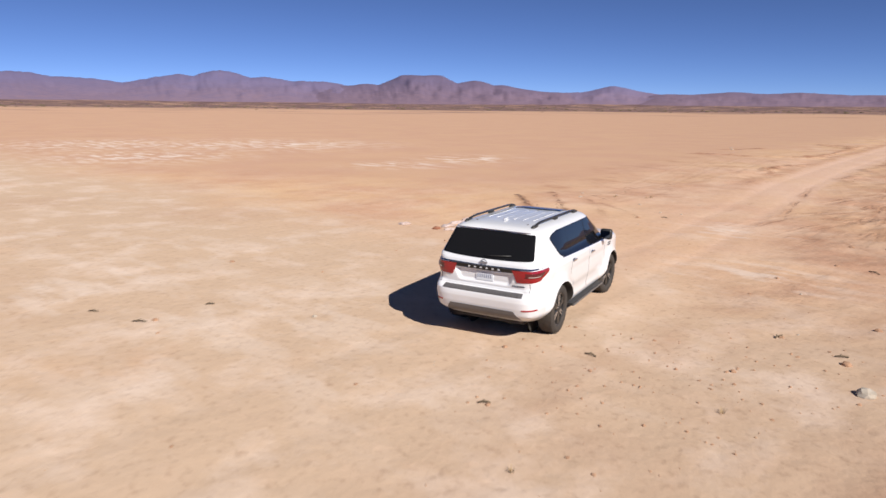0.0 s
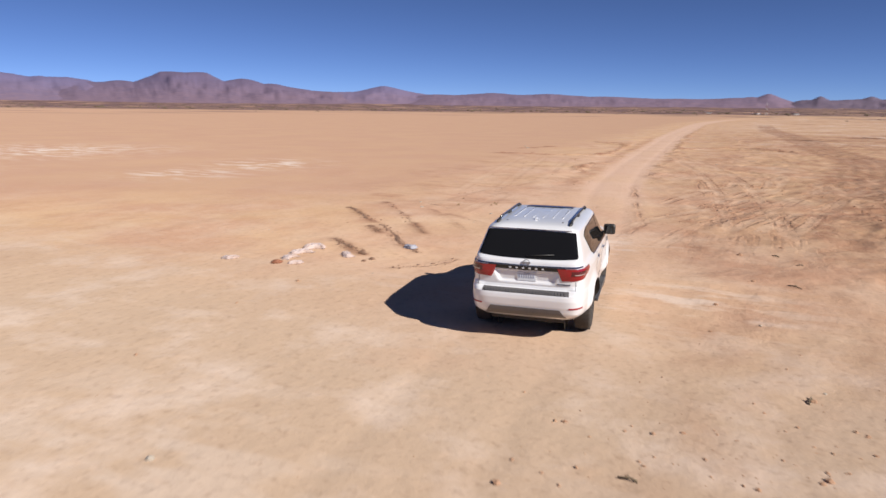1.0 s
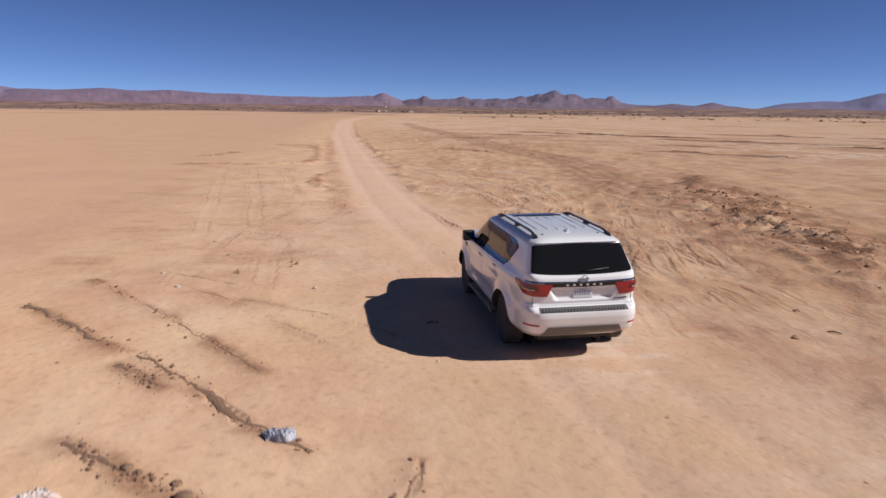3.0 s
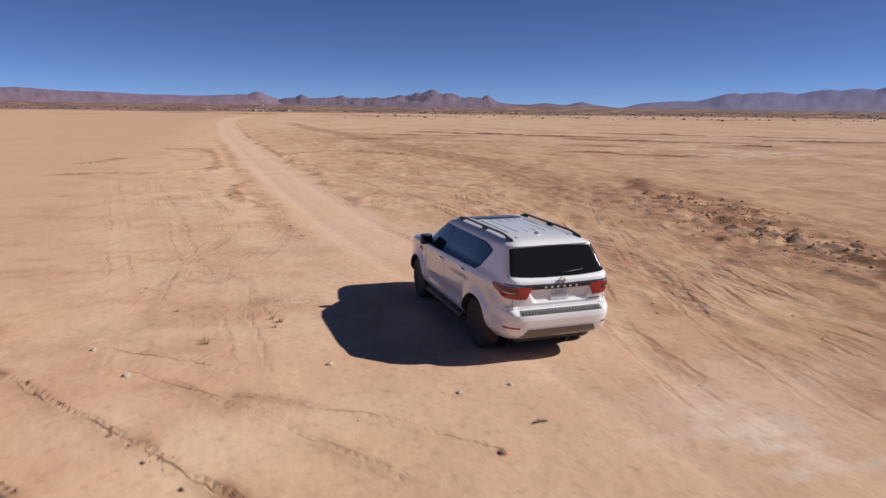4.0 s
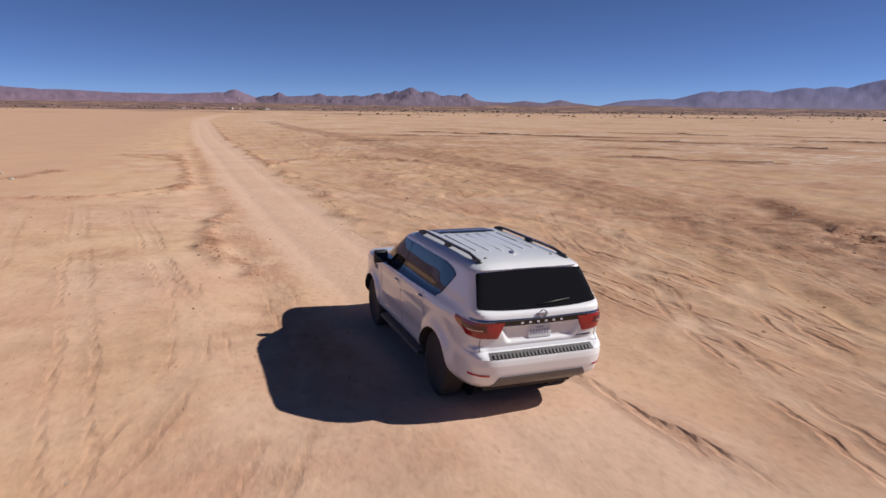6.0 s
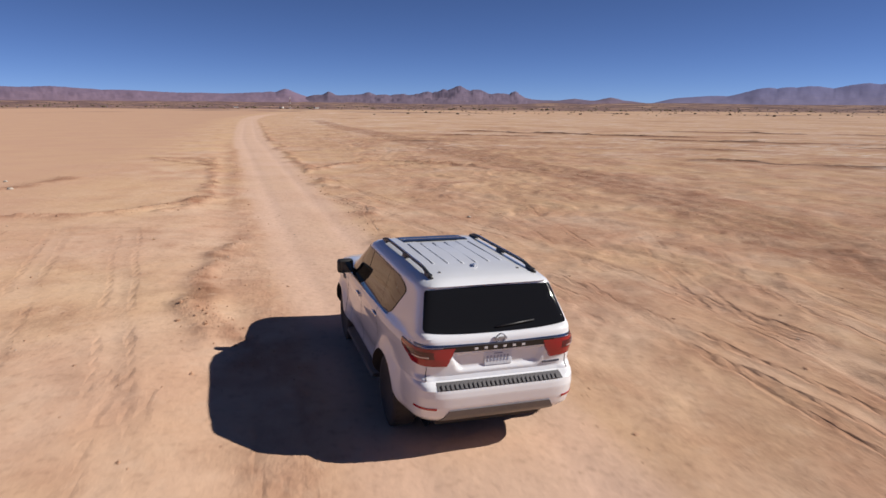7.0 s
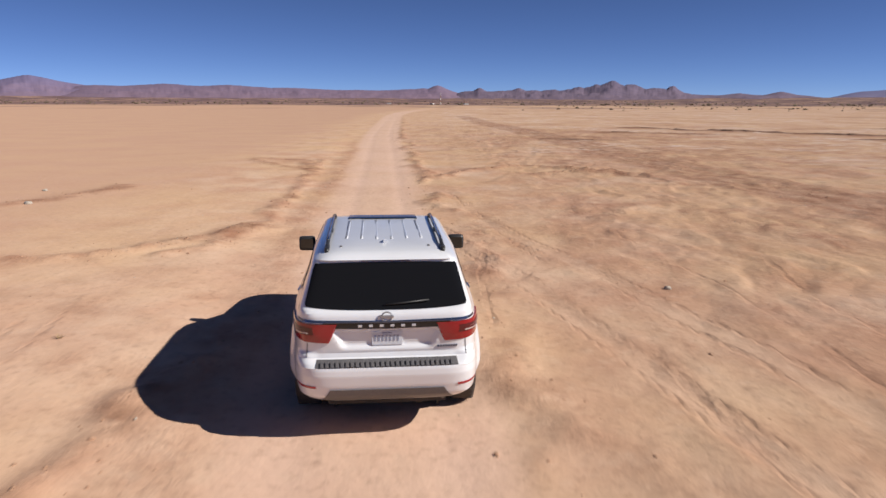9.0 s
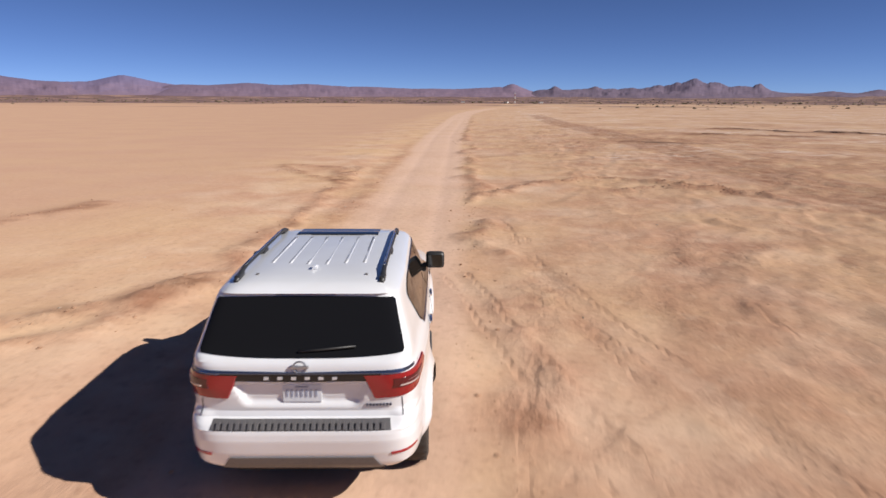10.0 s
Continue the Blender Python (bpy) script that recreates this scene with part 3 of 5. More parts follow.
# ---- mountains on the horizon: bearing (degrees left of the road), height and half width in degrees ----
def mountain_range(name, label, distance, a0, a1, base, peaks, mat, seed, rugged=0.06, depth=1900, cap=9.0, relief=0.22):
    az = np.arange(a0, a1, 0.05)
    crest = np.full(len(az), base, float)
    for at, top, half in peaks:
        d = np.abs(az - at) / half
        crest = np.maximum(crest, base + (top - base) * np.exp(-d ** 1.6))
    crest = np.minimum(crest, cap + 0.02 * np.sin(az * 3.1))
    ends = step(az, a0, a0 + 4) * (1 - step(az, a1 - 4, a1))
    fine = fbm(az, az * 0 + seed, 1.0, 5, seed, 0.7)
    crest = np.maximum((crest + rugged * fine * np.clip(crest - 0.4, 0.2, 1)) * (0.25 + 0.75 * ends), 0.05)
    wide = np.ones(61) / 61
    calm = np.convolve(np.pad(crest, 30, mode="edge"), wide, mode="valid")
    rows = np.linspace(0, 1.35, 20)
    verts = []
    for t in rows:
        rise = 0.65 * t + 0.35 * t ** 2.2 if t <= 1 else max(0.0, 1 - (t - 1) / 0.35 * 0.8)
        r = distance - depth * (1 - min(t, 1)) + max(0, t - 1) * depth
        bell = math.sin(math.pi * min(t, 1))
        spur = fbm(az, az * 0 + t * 7, 1.5, 5, seed + 7, 0.55)
        lift = np.tan(np.radians(calm + (np.minimum(crest, calm * 1.6) - calm) * min(t, 1) ** 4 + (crest - np.minimum(crest, calm * 1.6)) * (t >= 0.99))) * distance
        h = lift * np.clip(rise * (1 + relief * spur * bell), 0, 1 if t <= 1 else 2) + 3.5 * min(t * 3, 1)
        rr = r + 120 * fbm(az, az * 0 + t * 3, 1.6, 3, seed + 3) * bell
        rad = np.radians(az)
        verts.append(np.stack([-np.sin(rad) * rr, np.cos(rad) * rr, h if t > 0 else h - 4], 1))
    n = len(az)
    verts = np.concatenate(verts)
    faces = [(j * n + i, j * n + i + 1, (j + 1) * n + i + 1, (j + 1) * n + i) for j in range(len(rows) - 1) for i in range(n - 1)]
    ob = mesh_object(name, verts, faces, mat)
    return tagged(ob, label, "mountain", kind="structure")


mountain_range("mountain_range", "long bare brown desert mountain range with purple haze tint", 4350, 49, 112, 1.55,
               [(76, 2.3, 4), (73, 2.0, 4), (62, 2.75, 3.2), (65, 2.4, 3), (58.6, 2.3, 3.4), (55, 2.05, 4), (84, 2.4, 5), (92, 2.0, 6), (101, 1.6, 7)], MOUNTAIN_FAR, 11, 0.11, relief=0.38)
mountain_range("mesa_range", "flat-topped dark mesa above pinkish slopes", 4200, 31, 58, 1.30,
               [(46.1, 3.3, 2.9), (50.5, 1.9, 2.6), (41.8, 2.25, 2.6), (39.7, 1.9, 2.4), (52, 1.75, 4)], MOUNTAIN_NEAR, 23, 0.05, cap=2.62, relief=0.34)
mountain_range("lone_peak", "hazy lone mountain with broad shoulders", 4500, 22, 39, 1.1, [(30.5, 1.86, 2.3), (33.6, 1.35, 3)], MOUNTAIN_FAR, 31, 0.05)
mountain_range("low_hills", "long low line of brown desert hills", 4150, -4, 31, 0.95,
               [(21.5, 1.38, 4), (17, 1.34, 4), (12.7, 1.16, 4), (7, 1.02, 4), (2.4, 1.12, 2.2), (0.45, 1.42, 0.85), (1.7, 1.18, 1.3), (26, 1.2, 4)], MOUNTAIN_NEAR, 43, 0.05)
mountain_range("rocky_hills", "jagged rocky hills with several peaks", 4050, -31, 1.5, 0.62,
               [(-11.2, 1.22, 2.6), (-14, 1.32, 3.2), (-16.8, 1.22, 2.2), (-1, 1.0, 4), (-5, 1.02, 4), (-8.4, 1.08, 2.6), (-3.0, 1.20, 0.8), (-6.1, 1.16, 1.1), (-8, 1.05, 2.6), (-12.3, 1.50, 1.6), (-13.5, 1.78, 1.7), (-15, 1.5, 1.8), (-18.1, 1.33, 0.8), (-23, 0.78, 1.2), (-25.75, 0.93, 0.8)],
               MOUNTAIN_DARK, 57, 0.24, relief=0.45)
mountain_range("blue_range", "distant grey mountain range with blue haze tint and a flat shoulder", 4500, -92, -27, 0.70,
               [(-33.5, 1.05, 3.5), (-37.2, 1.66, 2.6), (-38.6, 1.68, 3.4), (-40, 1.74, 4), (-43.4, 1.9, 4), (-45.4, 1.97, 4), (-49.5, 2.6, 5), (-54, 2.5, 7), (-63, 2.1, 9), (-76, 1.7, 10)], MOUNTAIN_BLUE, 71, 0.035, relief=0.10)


# ---- the car: x to its right, y ahead, origin on the ground midway between the axles ----
LEVEL = [0.36, 0.44, 0.50, 0.62, 0.74, 0.795, 0.82, 0.89, 0.93, 1.04, 1.12, 1.20, 1.27, 1.31, 1.34, 1.365, 1.40, 1.45, 1.76, 1.785, 1.80, 1.835, 1.862, 1.878, 1.886]
REAR = [-2.40, -2.55, -2.62, -2.67, -2.70, -2.70, -2.695, -2.57, -2.555, -2.575, -2.585, -2.59, -2.595, -2.59, -2.575, -2.545, -2.49, -2.45, -2.24, -2.23, -2.26, -2.21, -2.09, -1.92, -1.68]
HALF = [0.90, 0.965, 0.995, 1.012, 1.012, 1.008, 1.005, 1.0, 0.998, 1.0, 1.002, 0.998, 0.972, 0.945, 0.928, 0.917, 0.905, 0.890, 0.786, 0.776, 0.762, 0.722, 0.63, 0.525, 0.38]
FRONT = [2.30, 2.42, 2.46, 2.50, 2.52, 2.52, 2.52, 2.51, 2.50, 2.49, 2.46, 2.36, 2.05, 1.62, 1.46, 1.40, 1.34, 1.26, 0.62, 0.56, 0.52, 0.42, 0.22, -0.05, -0.35]
SQUARE = [8, 8.5, 9, 9, 9, 9, 9, 9.5, 10, 10, 10, 10, 11, 13, 16, 20, 23, 24, 24, 20, 15, 11, 8, 6, 5]
AXLE, TRACK, WHEEL_R = 1.56, 0.855, 0.42


def nose(z):
    """How square the car's front is in plan: the fenders more than the cabin."""
    return 7.5 - 3.0 * step(z, 1.12, 1.30)


def taper(y):
    """How the car narrows in plan towards its back."""
    return 1 - 0.048 * step(-np.asarray(y, float), 1.2, 2.4)


def rear_base(x, z):
    w, n = np.interp(z, LEVEL, HALF) * 0.952, np.interp(z, LEVEL, SQUARE)
    q = np.clip(np.abs(x) / w, 0, 0.9995)
    return np.interp(z, LEVEL, REAR) * (1 - q ** n) ** (1 / n)


def rear_relief(x, z):
    """The recess round the number plate, and the bumper's horns beside the step pad."""
    hollow = step(z, 0.955, 1.02) * (1 - step(z, 1.15, 1.18)) * (1 - step(np.abs(x), 0.38 + 0.5 * (z - 0.96), 0.45 + 0.5 * (z - 0.96)))
    horn = step(np.abs(x), 0.66, 0.84) * step(z, 0.80, 0.87) * (1 - step(z, 0.90, 0.96))
    lip = np.exp(-((z - 1.262) / 0.012) ** 2) * (1 - step(np.abs(x), 0.80, 0.88))
    return 0.045 * hollow - 0.055 * horn - 0.008 * lip


def rear_y(x, z):
    """The car's back at a distance x from its middle and a height z."""
    return rear_base(x, z) + rear_relief(x, z)


def side_x(y, z):
    """Half the car's width at y along it and a height z."""
    w, n = np.interp(z, LEVEL, HALF), np.interp(z, LEVEL, SQUARE)
    end = np.where(y < 0, -np.interp(z, LEVEL, REAR), np.interp(z, LEVEL, FRONT))
    q = np.clip(np.abs(y) / end, 0, 0.9995)
    m = np.where(y < 0, n, nose(z))
    return w * (1 - q ** m) ** (1 / m) * taper(y) + flare(y, z)


def flare(y, z):
    """Swell of the flank round the wheel arches, and the scoop of the doors."""
    x = 0
    for a in (-AXLE, AXLE):
        d = np.hypot(y - a, z - WHEEL_R)
        x = x + 0.055 * np.exp(-((d - 0.47) / 0.13) ** 2) * step(z, 0.4, 0.6) * (1 - step(np.abs(y - a), 0.50, 0.66))
    return x - 0.006 * np.exp(-((z - 1.02) / 0.05) ** 2) * (1 - step(np.abs(y), 1.0, 1.3)) - 0.045 * np.exp(-((z - 0.62) / 0.14) ** 2) * (1 - step(np.abs(y), 0.85, 1.1))


def body_outline(z, count):
    """The outline of the car at height z, the right half from the back's middle to the front's."""
    w, n = float(np.interp(z, LEVEL, HALF)), float(np.interp(z, LEVEL, SQUARE))
    t = np.linspace(0, math.pi / 2, 500)
    back = np.stack([w * np.sin(t) ** (2 / n), np.interp(z, LEVEL, REAR) * np.cos(t) ** (2 / n)], 1)
    m = float(nose(z))
    ahead = np.stack([w * np.cos(t) ** (2 / m), np.interp(z, LEVEL, FRONT) * np.sin(t) ** (2 / m)], 1)
    line = np.concatenate([back, ahead[1:]])
    s = np.concatenate([[0], np.cumsum(np.hypot(*np.diff(line, axis=0).T))])
    u = np.linspace(0, s[-1], count)
    x, y = np.interp(u, s, line[:, 0]), np.interp(u, s, line[:, 1])
    x = x * taper(y) + flare(y, z) * step(x / w, 0.80, 0.93)
    return x, y + rear_relief(x, z) * step(-y, 2.25, 2.45)


def skin(name, rows, mat, parent, label="", depth=0.02, inward=None, flip=False):
    """A curved panel from rows of points, with its rim turned inwards by depth."""
    nr, nc = len(rows), len(rows[0])
    verts = [Vector(p) for r in rows for p in r]
    faces = [(j * nc + i, j * nc + i + 1, (j + 1) * nc + i + 1, (j + 1) * nc + i) for j in range(nr - 1) for i in range(nc - 1)]
    rim = [i for i in range(nc)] + [j * nc + nc - 1 for j in range(1, nr)] + [(nr - 1) * nc + i for i in range(nc - 2, -1, -1)] + [j * nc for j in range(nr - 2, 0, -1)]
    k = len(verts)
    verts += [verts[i] + Vector(inward) * depth for i in rim]
    for i in range(len(rim)):
        j = (i + 1) % len(rim)
        faces.append((rim[i], k + i, k + j, rim[j]))
    if flip:
        faces = [f[::-1] for f in faces]
    return mesh_object(name, verts, faces, mat, parent, label)


def rear_panel(name, mat, parent, z0, z1, left, right, out=0.006, label="", nz=8, nx=24, depth=0.03, bulge=0.0):
    """A panel on the car's back: left and right give its ends at a height."""
    rows = []
    for t in np.linspace(0, 1, nz):
        row = []
        for s in np.linspace(0, 1, nx):
            x = left(t) + (right(t) - left(t)) * s
            lo, hi = z0(x) if callable(z0) else z0, z1(x) if callable(z1) else z1
            z = lo + (hi - lo) * t
            row.append((x, float(rear_y(x, z)) - out - bulge * math.sin(math.pi * t) * math.sin(math.pi * s), z))
        rows.append(row)
    return skin(name, rows, mat, parent, label, depth, (0, 1, 0))


def side_panel(name, mat, parent, side, z0, z1, back, ahead, out=0.006, label="", nz=10, ny=20, depth=0.02):
    """A panel on the car's flank: back and ahead give its ends along the car at a height."""
    rows = []
    for t in np.linspace(0, 1, nz):
        row = []
        for y in np.linspace(back(t), ahead(t), ny):
            lo = z0(y) if callable(z0) else z0
            hi = z1(y) if callable(z1) else z1
            z = lo + (hi - lo) * t
            row.append((side * (float(side_x(np.array(y), z)) + out), y, z))
        rows.append(row)
    return skin(name, rows, mat, parent, label, depth, (-side, 0, 0), flip=side < 0)


def rounded(t, r=0.12):
    """0 at the middle of a pane's height, growing to 1 at its rounded corners."""
    e = min(t, 1 - t)
    return 0.0 if e > r else 1 - math.sqrt(max(0, 1 - (1 - e / r) ** 2))


def tube(name, points, radius, mat, parent, label="", sides=8, flat=1.0):
    bm = bmesh.new()
    rings = []
    for i, p in enumerate(points):
        a, b = Vector(points[max(i - 1, 0)]), Vector(points[min(i + 1, len(points) - 1)])
        d = (b - a).normalized()
        side = d.cross(Vector((0, 0, 1))).normalized() if abs(d.z) < 0.95 else Vector((1, 0, 0))
        up = side.cross(d)
        rings.append([bm.verts.new(Vector(p) + side * math.cos(k * 2 * math.pi / sides) * radius + up * math.sin(k * 2 * math.pi / sides) * radius * flat) for k in range(sides)])
    for p, q in zip(rings, rings[1:]):
        for k in range(sides):
            bm.faces.new((p[k], p[(k + 1) % sides], q[(k + 1) % sides], q[k]))
    bm.faces.new(rings[0][::-1]), bm.faces.new(rings[-1])
    bmesh.ops.recalc_face_normals(bm, faces=bm.faces)
    return part(name, bm, mat, parent, label, smooth=True)


def build_body(parent):
    zs = np.unique(np.concatenate([np.array(LEVEL), np.arange(0.36, 1.8, 0.035), np.arange(0.80, 1.24, 0.014)]))
    count = 250
    verts, faces = [], []
    for z in zs:
        x, y = body_outline(z, count)
        xs = np.concatenate([x, -x[-2:0:-1]])
        yy = np.concatenate([y, y[-2:0:-1]])
        verts += [(a, b, z) for a, b in zip(xs, yy)]
    n = 2 * count - 2
    for j in range(len(zs) - 1):
        for i in range(n):
            k = (i + 1) % n
            faces.append((j * n + i, j * n + k, (j + 1) * n + k, (j + 1) * n + i))
    top = len(verts)
    verts += [(0, -0.95, 1.892), (0, 0.1, zs[0])]
    for i in range(n):
        k = (i + 1) % n
        faces.append(((len(zs) - 1) * n + i, (len(zs) - 1) * n + k, top))
        faces.append((k, i, top + 1))
    raw = mesh_object("body_blank", verts, faces, PAINT)
    cutters = []
    for a in (-AXLE, AXLE):
        for s in (-1, 1):
            bm = lathe([(s * 0.57, 0.485), (s * 1.4, 0.485)], 56)
            cut = part("arch_cutter", bm, UNDER)
            cut.location = (0, a, WHEEL_R)
            cutters.append(cut)
            mod = raw.modifiers.new("arch", "BOOLEAN")
            mod.operation, mod.solver, mod.object = "DIFFERENCE", "EXACT", cut
    bpy.context.view_layer.update()
    me = bpy.data.meshes.new_from_object(raw.evaluated_get(bpy.context.evaluated_depsgraph_get()))
    if len(me.materials) < 2:
        me.materials.append(UNDER)
    inside = [1 if (abs(abs(p.center.y) - AXLE) < 0.49 and p.center.z < 0.91 and abs(p.center.x) < 1.2 and p.center.z > 0.37 and math.hypot(abs(p.center.y) - AXLE, p.center.z - WHEEL_R) < 0.488) else 0 for p in me.polygons]
    me.polygons.foreach_set("material_index", inside)
    me.polygons.foreach_set("use_smooth", [True] * len(me.polygons))
    me.set_sharp_from_angle(angle=radians(30))
    for o in [raw] + cutters:
        bpy.data.objects.remove(o)
    body = new("body", me)
    body.parent = parent
    return tagged(body, "glossy white painted body shell")


def build_wheel(parent, side, y):
    wheel = new("wheel")
    wheel.parent = parent
    wheel.location = (side * TRACK, y, WHEEL_R)
    w, r = 0.135, WHEEL_R
    prof = [(-w + 0.01, 0.285), (-w, 0.31), (-w - 0.004, 0.35), (-w + 0.012, r - 0.022), (-w + 0.04, r - 0.004), (0, r), (w - 0.04, r - 0.004), (w - 0.012, r - 0.022), (w + 0.004, 0.35), (w, 0.31), (w - 0.01, 0.285), (w - 0.03, 0.268), (-w + 0.03, 0.268)]
    part("tyre", lathe([(a, q) for a, q in prof], 48), TYRE, wheel, "dusty black tyre", smooth=True)
    bm = bmesh.new()
    for k in range(64):
        a = 2 * math.pi * k / 64
        m = Matrix.Rotation(a, 4, "X") @ Matrix.Translation(((k % 2 - 0.5) * 0.13, 0, r - 0.004))
        box(bm, -0.055, 0.055, -0.012, 0.012, -0.006, 0.005, m=m)
    part("tread", bm, TYRE, wheel)
    o = side
    bm = lathe([(-0.11, 0.275), (o * 0.115, 0.275), (o * 0.118, 0.283), (o * 0.10, 0.262), (o * 0.06, 0.255), (o * 0.055, 0.0)], 40)
    part("rim", bm, RIM, wheel, "dark alloy rim", smooth=False)
    for k in range(6):
        bm = bmesh.new()
        for tw in (-0.14, 0.14):
            m = Matrix.Rotation(2 * math.pi * k / 6 + tw, 4, "X") @ Matrix.Rotation(0, 4, "Z")
            x0, x1 = sorted((o * 0.05, o * 0.105))
            box(bm, x0, x1, -0.018, 0.018, 0.05, 0.265, 0.005, m)
        part("spoke", bm, RIM_FACE if k % 2 == 0 else RIM, wheel)
    part("hub_cap", lathe([(o * 0.05, 0.07), (o * 0.105, 0.062), (o * 0.115, 0.045), (o * 0.116, 0.0)], 24), RIM, wheel, smooth=True)
    return wheel


def build_car():
    car = tagged(new("car"), "white full-size SUV with dark tinted windows driving on sand", "car")
    build_body(car)
    bm = bmesh.new()
    box(bm, -0.62, 0.62, -2.3, 2.2, 0.27, 0.42, 0.03)
    box(bm, -0.80, 0.80, -0.95, 0.95, 0.33, 0.44, 0.03)
    part("underbody", bm, UNDER, car, "dark underbody and frame")
    # rear glass with its dark surround
    zb = lambda x: 1.366 + 0.036 * (abs(x) / 0.83) ** 3
    zt = lambda x: 1.776 - 0.010 * (abs(x) / 0.74) ** 2
    gl = rear_panel("rear_window", GLASS, car, zb, zt, lambda t: -0.805 + 0.088 * t + 0.016 * rounded(t, 0.08), lambda t: 0.805 - 0.088 * t - 0.016 * rounded(t, 0.08), 0.010, "dark tinted rear window", 20, 90)
    tube("wiper", [(-0.02, float(rear_y(0.02, 1.405)) - 0.03, 1.405), (0.16, float(rear_y(0.16, 1.415)) - 0.03, 1.418), (0.42, float(rear_y(0.42, 1.435)) - 0.028, 1.44)], 0.010, BLACK, gl, "black rear wiper arm")
    rear_panel("brake_light", material("brake_lens", (0.16, 0.012, 0.015), 0.2, coat=0.6), car, 1.783, 1.797, lambda t: -0.24, lambda t: 0.24, 0.006, "thin high brake light", 3, 12)
    # bright strip and black band between the lamps
    band = rear_panel("trim_band", GLOSS_BLACK, car, lambda x: 1.185 + 0.016 * abs(x), lambda x: 1.243 + 0.02 * abs(x), lambda t: -0.62, lambda t: 0.62, 0.007, "black trim band across the tailgate", 4, 40)
    rear_panel("chrome_strip", SKY_CHROME, band, lambda x: 1.246 + 0.02 * abs(x), lambda x: 1.268 + 0.022 * abs(x), lambda t: -0.90, lambda t: 0.90, 0.011, "chrome strip coloured with the blue of reflected sky", 4, 60)
    for k in range(6):
        bm = bmesh.new()
        x = (k - 2.5) * 0.105
        y = float(rear_y(x, 1.217)) - 0.006
        box(bm, x - 0.019, x + 0.019, y - 0.004, y + 0.006, 1.205, 1.231, 0.002)
        part("letter_bar", bm, SILVER, band)
    bm = lathe([(-0.006, 0.052), (0.006, 0.056), (0.010, 0.050), (0.006, 0.042), (-0.006, 0.040)], 32, ring=True)
    box(bm, -0.004, 0.012, -0.066, 0.066, -0.012, 0.012, 0.003)
    emblem = part("emblem", bm, EMBLEM, car, "round chrome emblem with a crossbar", smooth=False)
    emblem.matrix_basis = Matrix.Translation((0, float(rear_y(0, 1.31)) - 0.016, 1.312)) @ Matrix.Rotation(radians(-90), 4, "Z") @ Matrix.Rotation(radians(5), 4, "Y")
    # number plate in the hollow
    y = float(rear_y(0, 1.07)) - 0.008
    bm = box(bmesh.new(), -0.152, 0.152, y - 0.006, y + 0.01, 1.0, 1.145, 0.004)
    plate = part("number_plate", bm, PLATE, car, "white number plate with blurred dark characters")
    for k in range(7):
        bm = box(bmesh.new(), -0.125 + k * 0.0375, -0.125 + k * 0.0375 + 0.017, y - 0.010, y - 0.004, 1.045, 1.105)
        part("character_bar", bm, INK, plate)
    part("state_bar", box(bmesh.new(), -0.05, 0.05, y - 0.010, y - 0.004, 1.122, 1.134), INK, plate)
    bm = bmesh.new()
    for k in range(8):
        x = 0.50 + k * 0.026
        yy = float(rear_y(x, 0.985)) - 0.006
        box(bm, x, x + 0.017, yy - 0.002, yy + 0.006, 0.975, 0.995)
    part("trim_badge", bm, SKY_CHROME, car, "small lettered trim badge, unreadable")
    # seams of the tailgate
    for s in (-1, 1):
        pts = [(s * (0.79 - 0.01 * t), float(rear_y(0.79 - 0.01 * t, 0.90 + 0.14 * t)) - 0.001, 0.90 + 0.14 * t) for t in np.linspace(0, 1, 12)]
        tube("tailgate_seam", pts, 0.005, SEAM, car, sides=5)
    # rear lamps: they wrap round the corners
    for s in (-1, 1):
        rows = []
        for t in np.linspace(0, 1, 17):
            z = 1.045 + 0.195 * t
            w, n = float(np.interp(z, LEVEL, HALF)), float(np.interp(z, LEVEL, SQUARE))
            ang = np.linspace(0, math.pi / 2, 900)
            lx, ly = w * np.sin(ang) ** (2 / n), float(np.interp(z, LEVEL, REAR)) * np.cos(ang) ** (2 / n)
            lx = lx * taper(ly)
            arc = np.concatenate([[0], np.cumsum(np.hypot(np.diff(lx), np.diff(ly)))])
            start = 0.575 - 0.085 * t
            end = 1.0 + 0.25 * float(step(t, 0.0, 0.8))
            row = []
            for u in np.linspace(0, 1, 26):
                q = start + (end - start) * u
                zz = z + (0.018 * u + 0.05 * u * (1 - t) * (u > 0.5) * (u - 0.5))
                a, b = float(np.interp(q, arc, lx)), float(np.interp(q, arc, ly))
                nrm = Vector((a ** (n - 1) / w ** n, -abs(b) ** (n - 1) / 2.58 ** n, 0)).normalized()
                off = 0.012 + 0.012 * math.sin(math.pi * t) * math.sin(math.pi * min(1, u * 1.2))
                row.append((s * (a + nrm.x * off), b + nrm.y * off, zz))
            rows.append(row)
        lamp = skin("rear_lamp", rows, RED, car, "red wrap-around rear lamp", 0.02, (-s * 0.6, 0.7, 0), flip=s < 0)
        for name, mat, j0, j1, i0, i1, out in (("lamp_recess", SMOKED, 7, 14, 7, 21, 0.004), ("clear_lens", LENS, 8, 10, 9, 18, 0.008), ("clear_lens", LENS, 11, 12, 11, 20, 0.008)):
            strip = [[Vector(rows[j][i]) + Vector((s * out * 0.7, -out, 0)) for i in range(i0, i1)] for j in range(j0, j1)]
            skin(name, strip, mat, lamp, "bright lens bar" if mat is LENS else "smoked upper lens", 0.008, (-s * 0.6, 0.7, 0), flip=s < 0)
